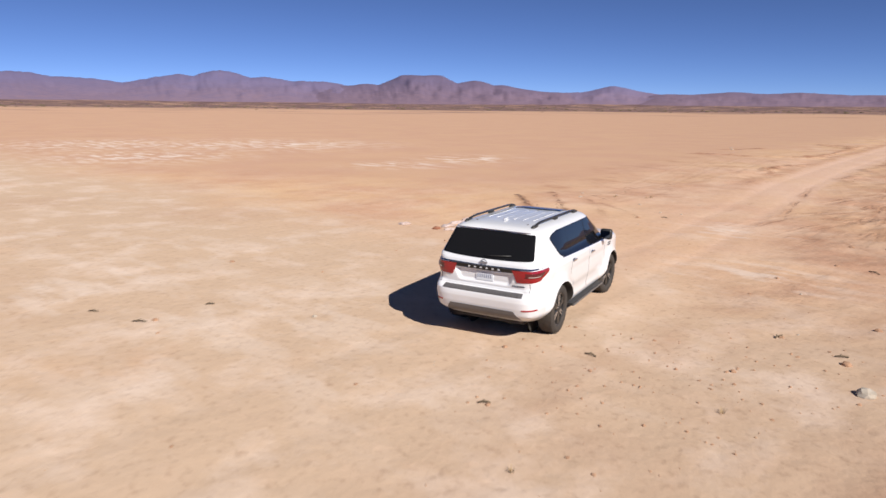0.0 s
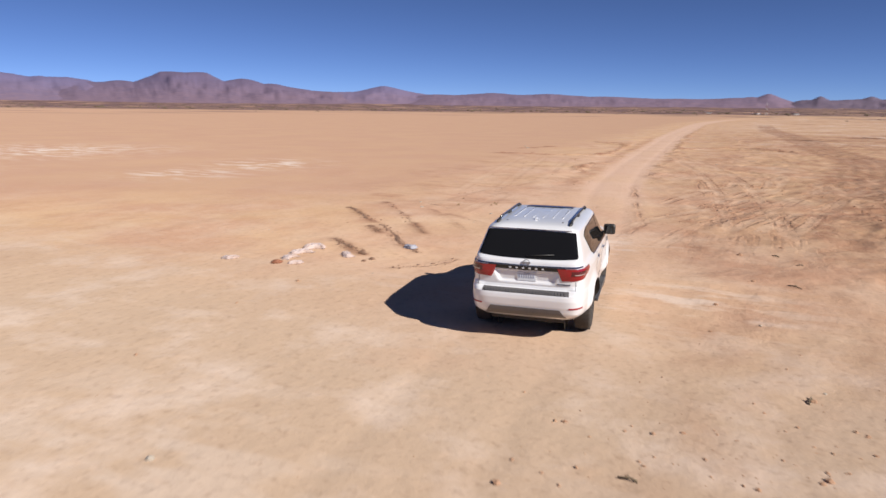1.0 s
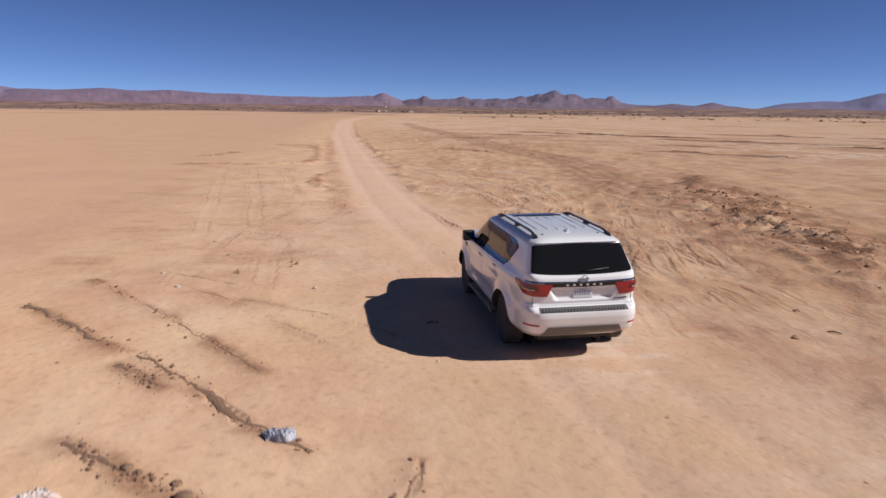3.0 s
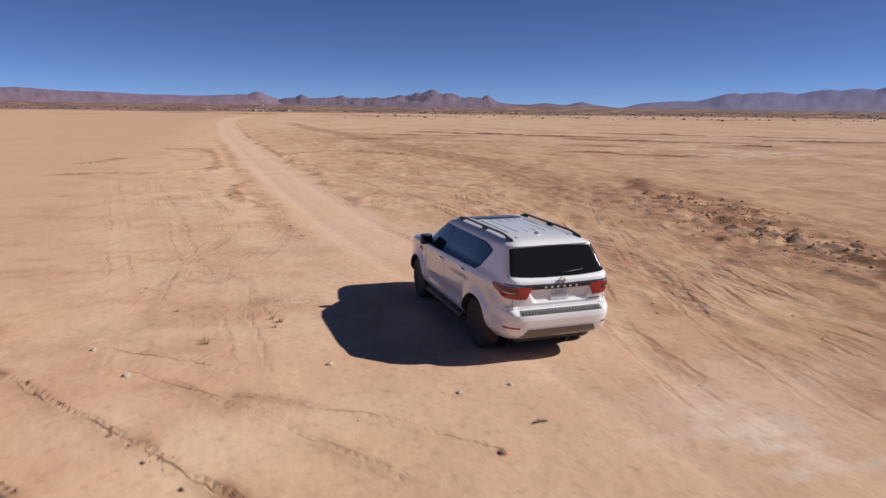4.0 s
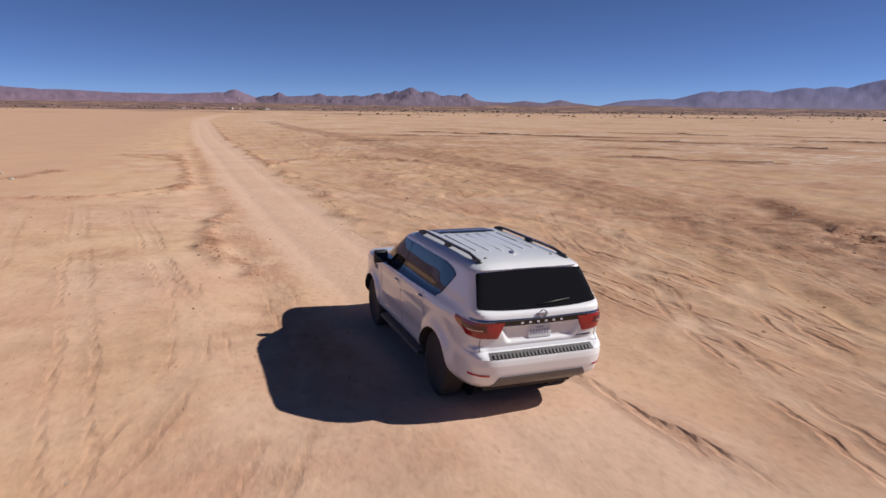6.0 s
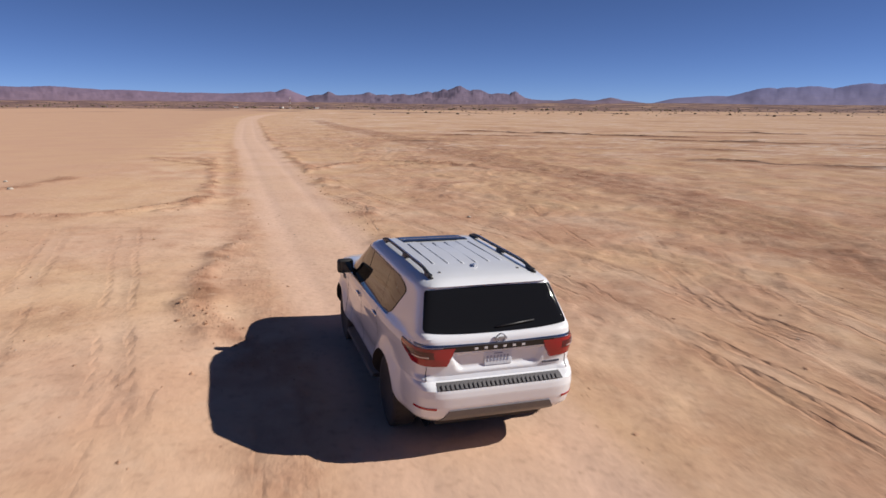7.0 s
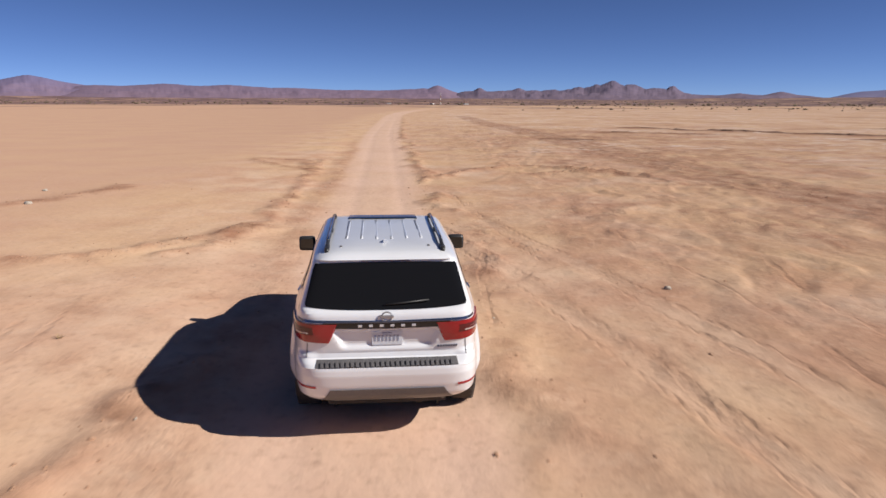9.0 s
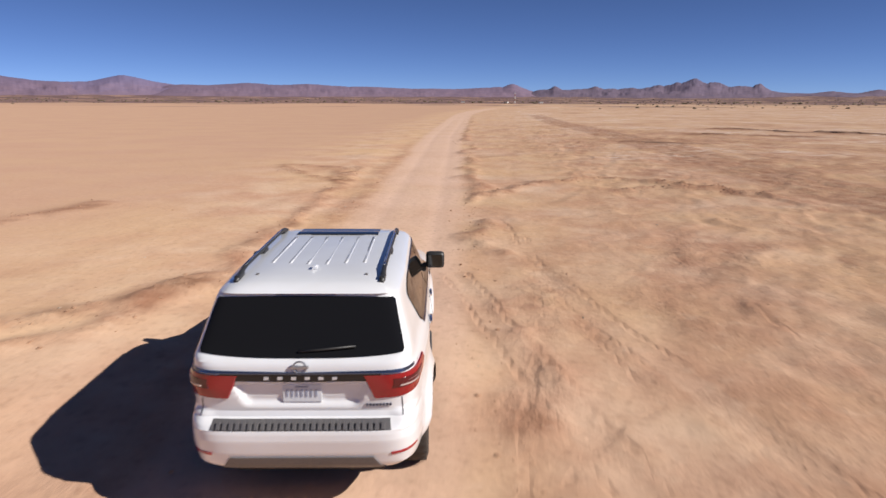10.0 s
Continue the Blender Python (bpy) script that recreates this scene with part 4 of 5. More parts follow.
    # bumper: step pad with ribs, skirt, reflectors, exhaust
    prof = [(0.882, -2.57), (0.87, -2.585), (0.852, -2.62), (0.838, -2.655), (0.826, -2.67)]
    rows = []
    for z, y in prof:
        lim = 0.685 + 0.02 * (0.9 - z) / 0.1
        rows.append([(x, float(rear_y(x, z)) - 0.010, z) for x in np.linspace(-lim, lim, 40)])
    pad = skin("step_pad", rows, PAD, car, "ribbed black bumper step pad", 0.03, (0, 0.6, -0.8), flip=True)
    for k in range(27):
        x = (k - 13) * 0.049
        bm = bmesh.new()
        y = float(rear_y(x, 0.84))
        m = Matrix.Translation((x, y - 0.012, 0.856)) @ Matrix.Rotation(radians(-54), 4, "X")
        box(bm, -0.015, 0.015, 0.000, 0.009, -0.034, 0.034, 0.003, m)
        part("pad_rib", bm, PAD, pad)
    rear_panel("bumper_skirt", GREY, car, 0.425, lambda x: 0.585, lambda t: -0.60 - 0.10 * (1 - t) + 0.04, lambda t: 0.60 + 0.10 * (1 - t) - 0.04, 0.014, "dull grey lower bumper skirt", 8, 36, 0.04)
    for s in (-1, 1):
        a, b = sorted((s * 0.70, s * 0.90))
        rear_panel("reflector", AMBER, car, lambda x: 0.602 + 0.02 * (abs(x) - 0.7), lambda x: 0.628 + 0.03 * (abs(x) - 0.7), lambda t: a, lambda t: b, 0.007, "narrow red bumper reflector", 3, 12)
    tube("exhaust_pipe", [(0.52, -1.9, 0.33), (0.54, -2.2, 0.34), (0.58, -2.36, 0.36)], 0.03, GREY, car, "grey exhaust tip", 12)
    tube("muffler", [(0.35, -1.75, 0.34), (0.35, -2.25, 0.34)], 0.10, UNDER, car, "dark muffler", 12)
    # roof: rails, ribs, sunroof, fin, washer nozzles
    def roof_z(x, y):
        best = 1.70
        for z in np.arange(1.70, 1.886, 0.004):
            w, n = float(np.interp(z, LEVEL, HALF)), float(np.interp(z, LEVEL, SQUARE))
            e = -float(np.interp(z, LEVEL, REAR)) if y < 0 else float(np.interp(z, LEVEL, FRONT))
            m = n if y < 0 else 4.5
            if abs(y) < e and (abs(x) / w) ** m + (abs(y) / e) ** m < 1:
                best = z
        return best + (0.005 if best > 1.88 else 0.002)
    for s in (-1, 1):
        ys = np.linspace(-2.08, 0.18, 15)
        pts = [(s * (0.60 + 0.03 * (y + 2.08) / 2.2), y, max(roof_z(0.60, y), 1.80) + 0.008 + 0.034 * step(y, -2.08, -1.75) * (1 - step(y, -0.05, 0.18))) for y in ys]
        rail = tube("roof_rail", pts, 0.022, BLACK, car, "raised black roof rail", 8, 0.8)
        tube("rail_trim", [(p[0] - s * 0.002, p[1], p[2] + 0.017) for p in pts[2:-2]], 0.010, CHROME, rail, "bright rail inlay", 6, 0.5)
        for y in (-1.95, -1.0, 0.02):
            x = s * (0.60 + 0.03 * (y + 2.08) / 2.2)
            part("rail_foot", box(bmesh.new(), x - 0.025, x + 0.025, y - 0.09, y + 0.09, roof_z(0.6, y) - 0.02, roof_z(0.6, y) + 0.03, 0.012), BLACK, rail)
    for k in range(6):
        x = (k - 2.5) * 0.165
        pts = [(x, y, roof_z(abs(x), y) + 0.001) for y in np.linspace(-1.62 + 0.10 * abs(k - 2.5) / 2.5, -0.35, 9)]
        tube("roof_rib", [(q[0], q[1], q[2] - 0.003) for q in pts], 0.010, PAINT, car, "pressed roof rib", 6, 0.5)
        tube("roof_groove", [(p[0] - 0.016, p[1], p[2] - 0.003) for p in pts], 0.0035, SEAM, car, sides=5, flat=0.5)
    rows = [[(x, y, roof_z(abs(x), y) + 0.008) for x in np.linspace(-0.44, 0.44, 12)] for y in np.linspace(-0.22, 0.30, 8)]
    skin("sunroof", rows, GLASS, car, "dark glass sunroof panel", 0.03, (0, 0, -1))
    fin = [[(-0.022, -1.80, 0), (0.022, -1.80, 0)], [(-0.010, -1.80, 0.036), (0.010, -1.80, 0.036)], [(-0.012, -1.75, 0.032), (0.012, -1.75, 0.032)], [(-0.014, -1.65, 0.004), (0.014, -1.65, 0.004)]]
    zr = roof_z(0, -1.75)
    vs = [(p[0], p[1], p[2] + zr) for r in fin for p in r] + [(-0.02, -1.65, zr - 0.01), (0.02, -1.65, zr - 0.01)]
    mesh_object("antenna_fin", vs, [(0, 1, 3, 2), (2, 3, 5, 4), (4, 5, 7, 6), (0, 2, 4, 6), (1, 7, 5, 3), (0, 6, 7, 1)], PAINT, car, "white shark-fin antenna", smooth=False)
    for s in (-1, 1):
        part("roof_stud", box(bmesh.new(), s * 0.46 - 0.012, s * 0.46 + 0.012, -1.93, -1.89, roof_z(0.46, -1.91) - 0.006, roof_z(0.46, -1.91) + 0.010, 0.004), GREY, car)
    # windscreen
    rows = []
    for t in np.linspace(0, 1, 10):
        z = 1.37 + 0.40 * t
        f, w = float(np.interp(z, LEVEL, FRONT)), float(np.interp(z, LEVEL, HALF))
        rows.append([(x, f * (1 - (abs(x) / w) ** 4.5) ** (1 / 4.5) + 0.008, z) for x in np.linspace(-0.80 * w / 0.882 * 0.98, 0.80 * w / 0.882 * 0.98, 24)])
    skin("windscreen", rows, GLASS, car, "tinted windscreen", 0.02, (0, -1, 0), flip=True)
    # flanks
    for s in (-1, 1):
        sill = lambda y: 1.322 - 0.026 * (y + 1.5)
        back = lambda t: -1.47 - 0.40 * min(t, 0.8) ** 0.9 + 0.34 * max(0, (t - 0.72) / 0.28) ** 2.2 + 0.05 * rounded(t, 0.12)
        ahead = lambda t: 1.12 - 0.60 * t
        side_panel("window_surround", GLOSS_BLACK, car, s, lambda y: sill(y) - 0.010, 1.752, lambda t: back(t) - 0.012, lambda t: ahead(t) + 0.012, 0.004, "gloss black window surround", 14, 40)
        cuts = [(lambda t: back(t), lambda t: -1.04), (lambda t: -1.034, lambda t: -0.045), (lambda t: -0.005, lambda t: ahead(t))]
        for b, a in cuts:
            side_panel("side_window", SIDE_GLASS, car, s, sill, 1.742, b, a, 0.008, "dark tinted side window", 12, 16, 0.012)
        side_panel("belt_strip", SKY_CHROME, car, s, lambda y: sill(y) - 0.024, lambda y: sill(y) - 0.010, lambda t: -1.45, lambda t: 1.15, 0.008, "dark chrome belt strip", 3, 40)
        for y, z, n in ((-0.978, 1.177, "rear"), (0.141, 1.135, "front")):
            x = float(side_x(np.array(y), z))
            bm = box(bmesh.new(), -0.012, 0.018, -0.11, 0.11, -0.016, 0.016, 0.008)
            h = part("door_handle", bm, CHROME, car, "chrome door handle", smooth=True)
            h.location = (s * (x + 0.012), y, z)
            part("handle_cup", box(bmesh.new(), min(s * (x + 0.001), s * (x - 0.02)), max(s * (x + 0.001), s * (x - 0.02)), y - 0.07, y + 0.07, z - 0.035, z + 0.03, 0.006), SEAM, car)
        for y0, y1, za, zc in ((-0.02, -0.02, 0.50, 1.27), (1.05, 1.02, 0.55, 1.24), (-1.12, -1.02, 0.95, 1.29)):
            pts = [(s * (float(side_x(np.array(y0 + (y1 - y0) * t), za + (zc - za) * t)) - 0.001), y0 + (y1 - y0) * t, za + (zc - za) * t) for t in np.linspace(0, 1, 12)]
            tube("door_seam", pts, 0.0035, SEAM, car, sides=5)
        for k in range(2):
            y, z = 1.33 + 0.02 * k, 1.075 + 0.04 * k
            x = float(side_x(np.array(y), z))
            part("fender_vent", box(bmesh.new(), min(s * x, s * (x + 0.012)), max(s * x, s * (x + 0.012)), y - 0.07, y + 0.10, z - 0.012, z + 0.012, 0.005), BLACK, car, "dark fender vent")
        # mirror: black housing on an arm, mirror glass facing back
        mirror = part("wing_mirror", box(bmesh.new(), -0.115, 0.115, -0.055, 0.075, -0.105, 0.10, 0.045), BLACK, car, "black wing mirror housing", smooth=True)
        mirror.location = (s * 1.075, 0.80, 1.375)
        part("mirror_glass", box(bmesh.new(), -0.085, 0.085, -0.060, -0.052, -0.07, 0.07), MIRROR, mirror, "mirror glass")
        tube("mirror_arm", [(-s * 0.19, 0.02, -0.075), (-s * 0.08, 0.01, -0.06)], 0.035, BLACK, mirror, sides=8, flat=0.7)
        # running board and rocker trim
        x0, x1 = sorted((s * 0.80, s * 1.03))
        board = part("running_board", box(bmesh.new(), x0, x1, -0.97, 0.97, 0.335, 0.385, 0.015), BLACK, car, "black running board with a pale edge")
        x0, x1 = sorted((s * 1.025, s * 1.038))
        part("board_edge", box(bmesh.new(), x0, x1, -0.95, 0.95, 0.335, 0.365, 0.004), GREY, board)
        part("arch_liner", lathe([(s * 0.56, 0.47), (s * 0.575, 0.47), (s * 0.575, 0.0)], 32), UNDER, car).location = (0, -AXLE, WHEEL_R)
        part("arch_liner", lathe([(s * 0.56, 0.47), (s * 0.575, 0.47), (s * 0.575, 0.0)], 32), UNDER, car).location = (0, AXLE, WHEEL_R)
    wheels = [build_wheel(car, s, y) for y in (AXLE, -AXLE) for s in (-1, 1)]
    return car, wheels


car, wheels = build_car()


# ---- loose things on the plain ----
def lump(radius, seed, flat=0.65, rough=0.35, level=2):
    bm = bmesh.new()
    bmesh.ops.create_icosphere(bm, subdivisions=level, radius=radius)
    for v in bm.verts:
        d = v.co.normalized()
        v.co = v.co * (1 + rough * noise.noise(d * 1.4 + Vector((seed * 3.7, 0, 0))) + 0.35 * rough * noise.noise(d * 4 + Vector((0, seed * 1.9, 0))))
        v.co.z *= flat
        if v.co.z < -radius * 0.25:
            v.co.z = -radius * 0.25
    return bm


def place_stone(x, y, radius, seed, mat, label, name="stone", flat=0.65):
    ob = part(name, lump(radius, seed, flat), mat, None, label)
    ob.location = (x, y, ground_z(x, y) + radius * 0.12)
    ob.rotation_euler = (0, 0, seed * 1.3)
    return tagged(ob, category=name.replace("_", " "), group="stones on the plain" if name == "stone" else "")


PALE = "pale dusty stone lying on the sand"
BROWN = "small brown stone lying on the sand"
for k, (x, y, r) in enumerate([(10.15, -33.05, 0.13), (-1.32, -17.9, 0.05), (-4.2, -17.8, 0.06), (-4.92, -16.5, 0.05), (0.32, -19.4, 0.045), (1.1, -19.3, 0.04), (-13.2, 21.6, 0.12), (-14.6, 25.0, 0.10), (4.2, 12.3, 0.07), (2.0, -36.2, 0.05)]):
    place_stone(x, y, r, k + 1, STONE, PALE)
for k, (x, y, r) in enumerate([(9.65, -32.0, 0.10), (8.55, -33.5, 0.06), (6.75, -36.9, 0.05), (0.3, -38.4, 0.07), (-3.1, -35.0, 0.08), (-1.3, -29.3, 0.06), (8.5, -31.3, 0.06), (7.0, -27.0, 0.06), (7.6, -24.6, 0.06), (0.35, -21.15, 0.08), (7.2, -21.6, 0.10), (8.2, -20.0, 0.08), (5.5, -35.0, 0.06), (9.6, -29.8, 0.09)]):
    place_stone(x, y, r * 0.75, k + 31, CLOD, BROWN)


def crumpled(name, x, y, length, width, height, turn, mat, label, category, seed):
    """A crumpled sheet: a lumpy bag with creases, lying on the ground."""
    nu, nv = 26, 14
    verts, faces = [], []
    for top in (1, 0):
        for j in range(nv):
            for i in range(nu):
                u, v = i / (nu - 1) * 2 - 1, j / (nv - 1) * 2 - 1
                edge = max(0.0, 1 - (abs(u) ** 3 + abs(v) ** 2.5))
                wave = 0.25 * noise.noise(Vector((u * 2.0, v * 2, seed)))
                px, py = u * length / 2 * (1 + 0.15 * noise.noise(Vector((v * 2, seed, 4)))), (v + wave * 1.6 + 0.5 * math.sin(u * 2.2 + seed)) * width / 2
                crease = abs(noise.noise(Vector((u * 5, v * 5, seed + 9)))) + 0.5 * abs(noise.noise(Vector((u * 8, v * 8, seed))))
                verts.append((px, py, (0.012 + height * edge ** 0.5 * (0.5 + 0.5 * crease)) if top else 0.0))
    k = nu * nv
    for j in range(nv - 1):
        for i in range(nu - 1):
            a = j * nu + i
            faces.append((a, a + 1, a + 1 + nu, a + nu))
            faces.append((k + a, k + a + nu, k + a + 1 + nu, k + a + 1))
    rim = [i for i in range(nu)] + [j * nu + nu - 1 for j in range(1, nv)] + [(nv - 1) * nu + i for i in range(nu - 2, -1, -1)] + [j * nu for j in range(nv - 2, 0, -1)]
    for i in range(len(rim)):
        a, b = rim[i], rim[(i + 1) % len(rim)]
        faces.append((a, k + a, k + b, b))
    ob = mesh_object(name, verts, faces, mat, smooth=False)
    ob.matrix_basis = pose(x, y, ground_z(x, y) + 0.004, 0, 0, turn)
    return tagged(ob, label, category)


crumpled("plastic_bag", -3.15, -26.15, 0.55, 0.30, 0.16, 30, BAG, "crumpled white plastic bag half buried in sand", "litter", 1)
crumpled("plastic_sheet", -3.06, -26.85, 0.62, 0.26, 0.10, 65, BAG, "torn pale plastic sheet lying on sand", "litter", 2)
crumpled("plastic_sheet", -2.92, -27.5, 0.50, 0.22, 0.08, 95, BAG, "torn pale plastic sheet lying on sand", "litter", 8)
crumpled("plastic_bag", -1.95, -26.38, 0.50, 0.28, 0.12, 160, BAG, "torn white plastic bag beside charred soil", "litter", 3)
crumpled("cloth_rag", -1.02, -24.66, 0.36, 0.24, 0.12, 20, BLUE_BAG, "blue-grey crumpled rag on sand", "litter", 4)
crumpled("plastic_scrap", -4.2, -28.2, 0.40, 0.20, 0.08, 40, BAG, "small pale plastic scrap on sand", "litter", 5)
crumpled("plastic_scrap", -2.4, -27.95, 0.30, 0.20, 0.08, 10, BAG, "small pale plastic scrap on sand", "litter", 6)
tagged(place_stone(-2.82, -28.12, 0.14, 77, RUST, "rust-brown dented can lying on sand", "rusty_can", 0.5), category="litter")
for k, (x, y, r) in enumerate([(-1.75, -25.98, 0.10), (-2.5, -25.4, 0.07), (-1.2, -26.4, 0.08), (-1.9, -25.7, 0.06), (-1.62, -26.05, 0.06), (-2.35, -25.5, 0.05), (-1.25, -26.7, 0.06)]):
    tagged(place_stone(x, y, r, 50 + k, ASH_AND_SHADOW, "charred dark clod of soil beside litter", "charred_clod", 0.6), category="clod", group="charred clods")


def tuft(x, y, size, seed):
    """A dry tuft: many thin bent stalks."""
    rnd = random.Random(seed)
    bm = bmesh.new()
    for k in range(46):
        a, lean, h = rnd.uniform(0, 6.28), rnd.uniform(0.2, 1.0), size * rnd.uniform(0.5, 1)
        b = Vector((math.cos(a), math.sin(a), 0)) * size * 0.2 * rnd.random()
        tip = b + Vector((math.cos(a) * lean * h, math.sin(a) * lean * h, h * (1.1 - lean * 0.6)))
        mid = (b + tip) / 2 + Vector((0, 0, h * 0.12))
        side = Vector((-math.sin(a), math.cos(a), 0)) * size * 0.018
        q = [bm.verts.new(p) for p in (b - side, b + side, mid + side * 0.8, mid - side * 0.8, tip)]
        bm.faces.new(q[:4]), bm.faces.new((q[3], q[2], q[4]))
    ob = part("dry_tuft", bm, STRAW, None, "small dry straw-coloured tuft of grass in sand")
    ob.location = (x, y, ground_z(x, y) - 0.01)
    return tagged(ob, category="grass tuft", group="dry tufts")


for k, (x, y, s) in enumerate([(-2.0, -15.6, 0.22), (-2.15, -15.4, 0.18), (-3.2, -16.6, 0.2), (-3.25, -16.45, 0.16), (-2.1, -15.9, 0.14), (9.0, -35.0, 0.16), (-3.9, -14.5, 0.15), (8.0, -38.0, 0.14), (-5.3, 9.0, 0.16)]):
    tuft(x, y, s * 0.75, k)


def twig(x, y, long, turn, seed):
    """A bent dry twig with a side shoot, lying on the ground."""
    rnd = random.Random(seed)
    ob = tagged(new("twig"), "short dark dry twig lying on sand", "twig", "twigs on the plain")
    ob.matrix_basis = pose(x, y, ground_z(x, y) + 0.012, 0, 0, turn)
    bends = [(long * (t - 0.5), rnd.uniform(-0.06, 0.06) * long, 0.02 * math.sin(3 * t)) for t in (0, 0.3, 0.65, 1)]
    tube("stem", bends, 0.012, SHRUB, ob, sides=6)
    tube("shoot", [bends[1], (bends[1][0] + 0.2 * long, 0.18 * long, 0.03)], 0.007, SHRUB, ob, sides=5)
    return ob


for k, (x, y, long, turn) in enumerate([(8.43, -24.67, 0.34, -35), (8.6, -22.24, 0.16, 20), (8.05, -21.37, 0.22, -30), (1.04, -20.53, 0.22, 5), (0.19, -38.63, 0.26, 40), (-1.04, -38.97, 0.2, 30), (0.01, -37.21, 0.16, 60), (6.69, -34.37, 0.2, 0), (8.46, -31.32, 0.24, 80), (9.51, -31.69, 0.2, 30), (6.68, -36.89, 0.16, 40)]):
    twig(x, y, long, turn, k)


def scatter(name, label, category, mat, count, spot, size, seed, bits=1):
    """Countless small lumps as one joined mesh."""
    rnd = random.Random(seed)
    base = bmesh.new()
    bmesh.ops.create_icosphere(base, subdivisions=bits, radius=1)
    shape = np.array([v.co[:] for v in base.verts])
    tris = [tuple(v.index for v in f.verts) for f in base.faces]
    base.free()
    pts = np.array([spot(rnd) for _ in range(count)])
    zs = soil_layers(pts[:, 0], pts[:, 1])[0]
    verts, faces = [], []
    gen = np.random.RandomState(seed)
    for (x, y), z in zip(pts, zs):
        r = size(rnd)
        s = shape * (1 + 0.35 * gen.uniform(-1, 1, (len(shape), 1))) * r * np.array([rnd.uniform(0.8, 1.3), rnd.uniform(0.8, 1.3), rnd.uniform(0.5, 0.85)])
        k = len(verts)
        verts += [tuple(p) for p in s + (x, y, z + r * 0.15)]
        faces += [tuple(k + i for i in t) for t in tris]
    return tagged(mesh_object(name, verts, faces, mat, smooth=False), label, category, kind="stuff")


def along(line, spread):
    seg = [math.hypot(b[0] - a[0], b[1] - a[1]) for a, b in zip(line, line[1:])]

    def pick(rnd):
        i = rnd.choices(range(len(seg)), seg)[0]
        t = rnd.random()
        (ax, ay), (bx, by) = line[i], line[i + 1]
        return ax + (bx - ax) * t + rnd.gauss(0, spread), ay + (by - ay) * t + rnd.gauss(0, spread)

    return pick


def one_of(picks, weights):
    return lambda rnd: rnd.choices(picks, weights)[0](rnd)


road_edge = [(float(np.interp(y, ROAD_Y, ROAD_X)) + 1.85, y) for y in range(-4, 70, 4)]
road_edge_left = [(float(np.interp(y, ROAD_Y, ROAD_X)) - 1.95, y) for y in range(-10, 40, 4)]
scatter("soil_clods", "brown clods of turned desert soil along ridges and ruts", "clods", CLOD, 1500,
        one_of([along(l, w * 0.8) for _, w, l in RIDGES] + [along(road_edge, 0.3), along(road_edge_left, 0.35)] + [along(r, 0.7) for r in RUTS] + [along(SIDE_TRACK, 0.9)], [5, 3, 5, 3, 2, 3, 5, 3, 4, 2, 9, 4] + [0.8] * len(RUTS) + [3]),
        lambda r: 0.012 + 0.028 * r.random() ** 5, 5)
scatter("tipped_clods", "dark clods on the tipped soil bank", "clods", CLOD, 900, along(TIPPED, 1.1), lambda r: 0.02 + 0.055 * r.random() ** 3, 6)
scatter("streak_bits", "dark crumbs along torn strips of soil and rut shadow", "clods", ASH_AND_SHADOW, 500, one_of([along(l, 0.10) for l in STREAKS[:5]], [5, 2, 1, 1, 3]), lambda r: 0.010 + 0.03 * r.random() ** 4, 7)
scatter("pebbles", "scattered pebbles on the desert plain", "pebbles", CLOD, 420, lambda r: (r.uniform(-12, 15), r.uniform(-43, 28)), lambda r: 0.008 + 0.026 * r.random() ** 9, 8)
scatter("gravel", "loose dark gravel on pale beige soil", "gravel", CLOD, 260, lambda r: (8.2 + r.gauss(0, 1.3), -34.2 + r.gauss(0, 1.6)), lambda r: 0.008 + 0.022 * r.random() ** 3, 10)
scatter("pale_pebbles", "scattered pale pebbles on the desert plain", "pebbles", STONE, 300, lambda r: (r.uniform(-12, 15), r.uniform(-43, 28)), lambda r: 0.008 + 0.02 * r.random() ** 6, 9)


def torn_strip(line, width, seed, gap=0.07, wander=0.10, tall=1.0):
    """A low broken ridge of dark soil along a line, thick and thin by turns."""
    rows, links = [], []
    for (ax, ay), (bx, by) in zip(line, line[1:]):
        long = math.hypot(bx - ax, by - ay)
        n = max(3, int(long / gap))
        ux, uy = (bx - ax) / long, (by - ay) / long
        prev = None
        for i in range(n + 1):
            x, y = ax + (bx - ax) * i / n, ay + (by - ay) * i / n
            f = 0.10 / wander
            side = wander * noise.noise(Vector((x * 1.3 * f, y * 1.3 * f, seed))) + wander * 0.5 * noise.noise(Vector((x * 5 * f, y * 5 * f, seed)))
            x, y = x - uy * side, y + ux * side
            w = width * max(0.0, 0.35 + 1.3 * noise.noise(Vector((x * 0.9 * f, y * 0.9 * f, seed + 5))) + 0.5 * noise.noise(Vector((x * 4 * f, y * 4 * f, seed + 8))))
            if w < width * 0.1:
                prev = None
                continue
            for s, h in ((-1, -0.03), (-0.55, 0.28), (0.1, 0.42), (0.6, 0.22), (1, -0.03)):
                j = 1 + 0.5 * noise.noise(Vector((x * 9 * f, y * 9 * f, s * 3 + seed)))
                rows.append((x - uy * s * w * j, y + ux * s * w * j, h * w * j * tall))
            k = len(rows) - 5
            if prev is not None:
                links += [(prev + q, prev + q + 1, k + q + 1, k + q) for q in range(4)]
            prev = k
    at = np.array(rows)
    at[:, 2] += soil_layers(at[:, 0], at[:, 1])[0]
    return [tuple(r) for r in at], links


def strips(name, label, lines, mat, gap, wander, tall):
    verts, faces = [], []
    for k, (line, w) in enumerate(lines):
        v, f = torn_strip(line, w, k * 3.1, gap, wander, tall)
        faces += [tuple(i + len(verts) for i in q) for q in f]
        verts += v
    return tagged(mesh_object(name, verts, faces, mat, smooth=False), label, "soil", kind="stuff")


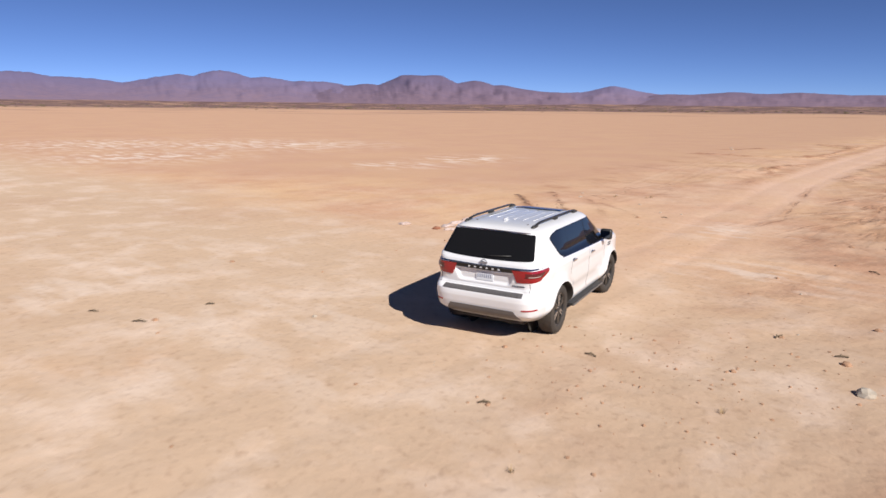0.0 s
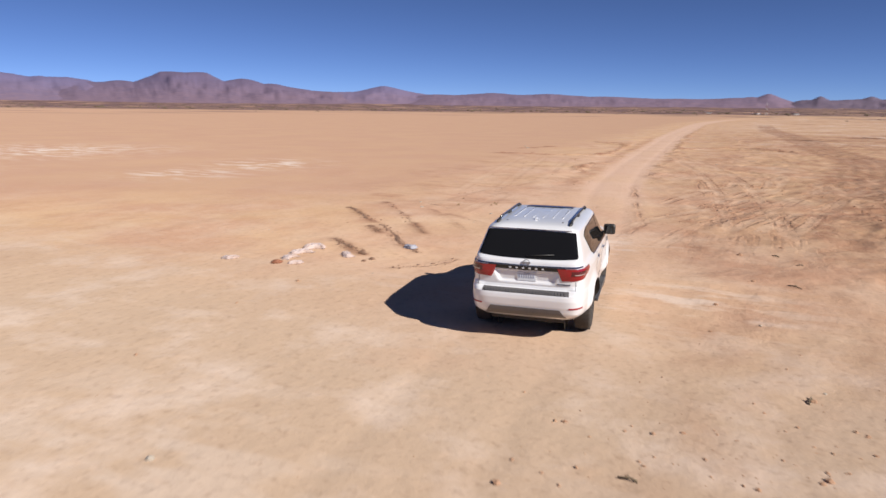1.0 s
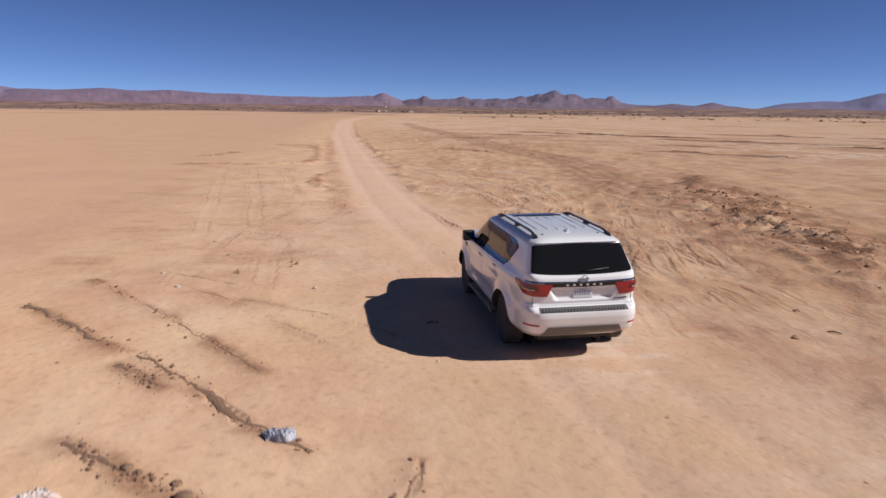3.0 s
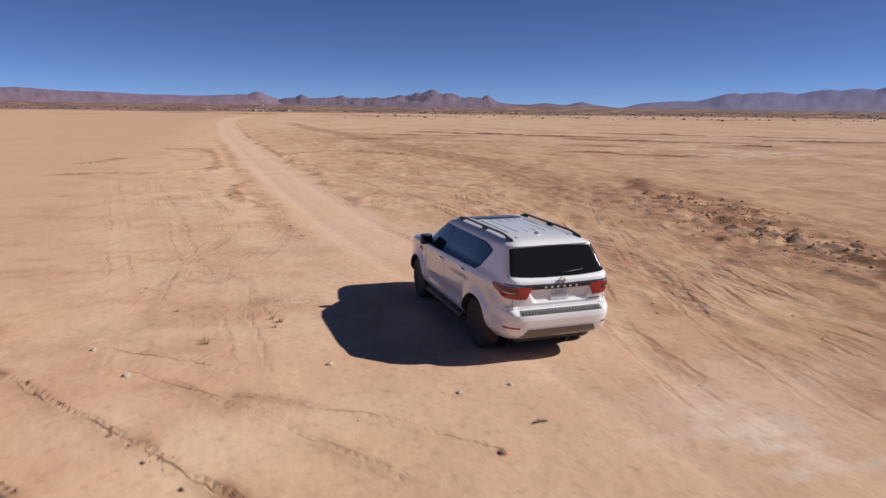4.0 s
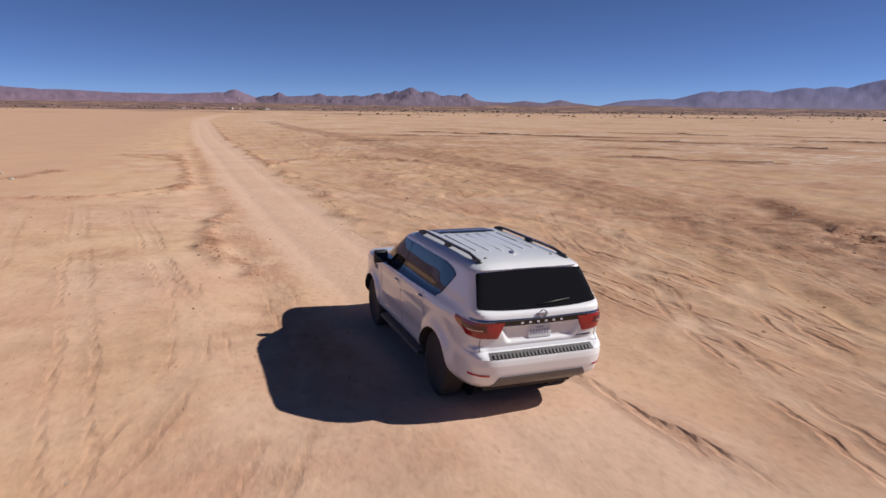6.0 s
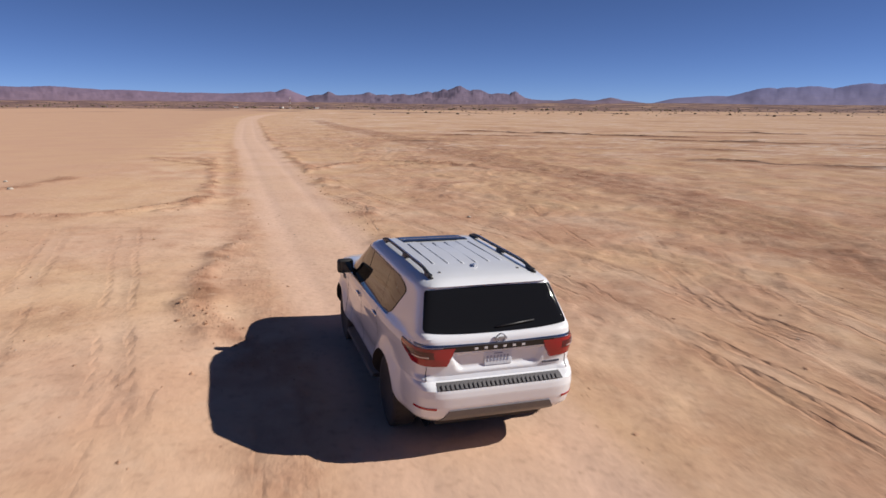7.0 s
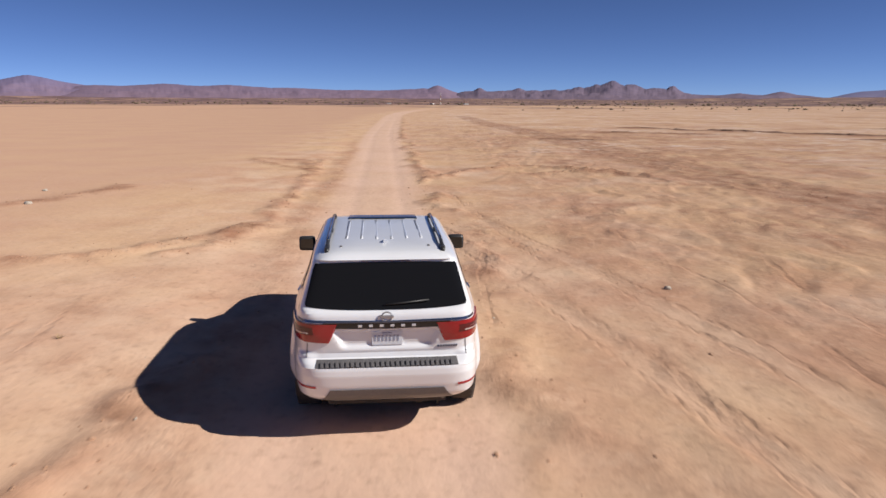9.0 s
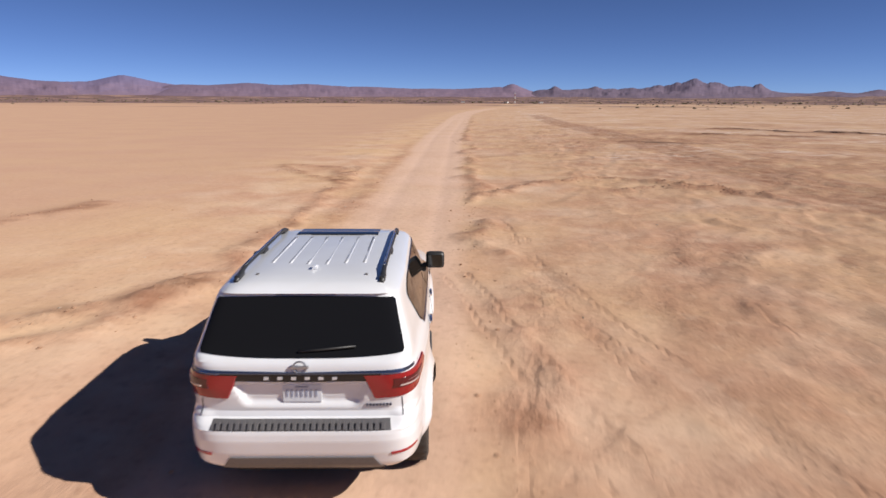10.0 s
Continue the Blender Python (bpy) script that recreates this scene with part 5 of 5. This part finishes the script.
strips("rut_shadow_strips", "torn strips of soil beside the litter, darkened as rut shadow", list(zip(STREAKS, (0.09, 0.09, 0.035, 0.02, 0.08, 0.02, 0.015, 0.015, 0.04))), ASH_AND_SHADOW, 0.07, 0.10, 0.45)
strips("soil_scarps", "low dark broken steps across the far plain", [(l, 0.12 + 0.0055 * math.hypot(*l[0])) for l in SCARPS], ASH_AND_SHADOW, 0.35, 0.8, 0.6)


def bearing_spot(a0, a1, r0, r1):
    def pick(rnd):
        a, r = radians(rnd.uniform(a0, a1)), r0 + (r1 - r0) * rnd.random() ** 0.8
        return -math.sin(a) * r, math.cos(a) * r
    return pick


scatter("desert_scrub", "low dark desert scrub far out on the plain", "shrubs", SHRUB, 420, one_of([bearing_spot(-60, -6, 330, 900), bearing_spot(-6, 80, 600, 1100)], [5, 3]),
        lambda r: 0.4 + 0.9 * r.random() ** 3, 12)
scatter("far_scrub", "dark line of scrub at the edge of the plain", "shrubs", SHRUB, 1600, bearing_spot(-70, 95, 800, 2100), lambda r: 0.9 + 1.8 * r.random() ** 2, 13)


def far_house(bearing, r, w, h, turn, label):
    a = radians(bearing)
    x, y = -math.sin(a) * r, math.cos(a) * r
    house = tagged(new("farm_shed"), label, "building", "far sheds")
    house.matrix_basis = pose(x, y, ground_z(x, y) - 0.3, 0, 0, turn)
    part("wall", box(bmesh.new(), -w, w, -3, 3, 0, h, 0.05), WALL, house)
    bm = bmesh.new()
    q = [bm.verts.new(p) for p in ((-w - 0.3, -3.4, h), (w + 0.3, -3.4, h), (w + 0.3, 3.4, h), (-w - 0.3, 3.4, h), (-w - 0.3, 0, h + 1.4), (w + 0.3, 0, h + 1.4))]
    for f in ((0, 1, 5, 4), (2, 3, 4, 5), (0, 4, 3), (1, 2, 5), (0, 3, 2, 1)):
        bm.faces.new([q[i] for i in f])
    part("roof", bm, ROOF, house)


far_house(-1.9, 950, 2.6, 2.6, 10, "small white shed far off at the plain's edge")
far_house(0.9, 1000, 2.6, 2.4, -15, "small white shed beside a far mast")
far_house(4.4, 1100, 3.0, 2.6, 5, "small white shed far off at the plain's edge")
a = radians(0.2)
mast = tagged(new("radio_mast"), "slim red and white mast far off beyond the plain", "mast")
mast.location = (-math.sin(a) * 1000, math.cos(a) * 1000, ground_z(-math.sin(a) * 1000, math.cos(a) * 1000) - 0.5)
for k in range(5):
    part("mast_section", lathe([(0, 0.9 - 0.12 * k), (3.2, 0.78 - 0.12 * k)], 6), WALL if k % 2 == 0 else RUST, mast).matrix_basis = pose(0, 0, 3.2 * k, 0, -90, 0)


# ---- movement ----
def motions():
    walk(car, [(t, pose(x, y, 0, p, r, h)) for t, x, y, h, p, r in CAR_PATH])
    ts = np.array([r[0] for r in CAR_PATH])
    run = np.concatenate([[0], np.cumsum(np.hypot(np.diff([r[1] for r in CAR_PATH]), np.diff([r[2] for r in CAR_PATH])))])
    for k, wheel in enumerate(wheels):
        side, y = (-1, 1)[k % 2], (AXLE, -AXLE)[k // 2]
        rows = []
        for i in range(101):
            t = i / 10
            turn = -math.degrees(np.interp(t, ts, run) / WHEEL_R)
            steer = -6 * (1 - float(step(t, 0.2, 1.4))) if y > 0 else 0
            rows.append((t, pose(side * TRACK, y, WHEEL_R, turn, 0, steer)))
        walk(wheel, rows)


motions()
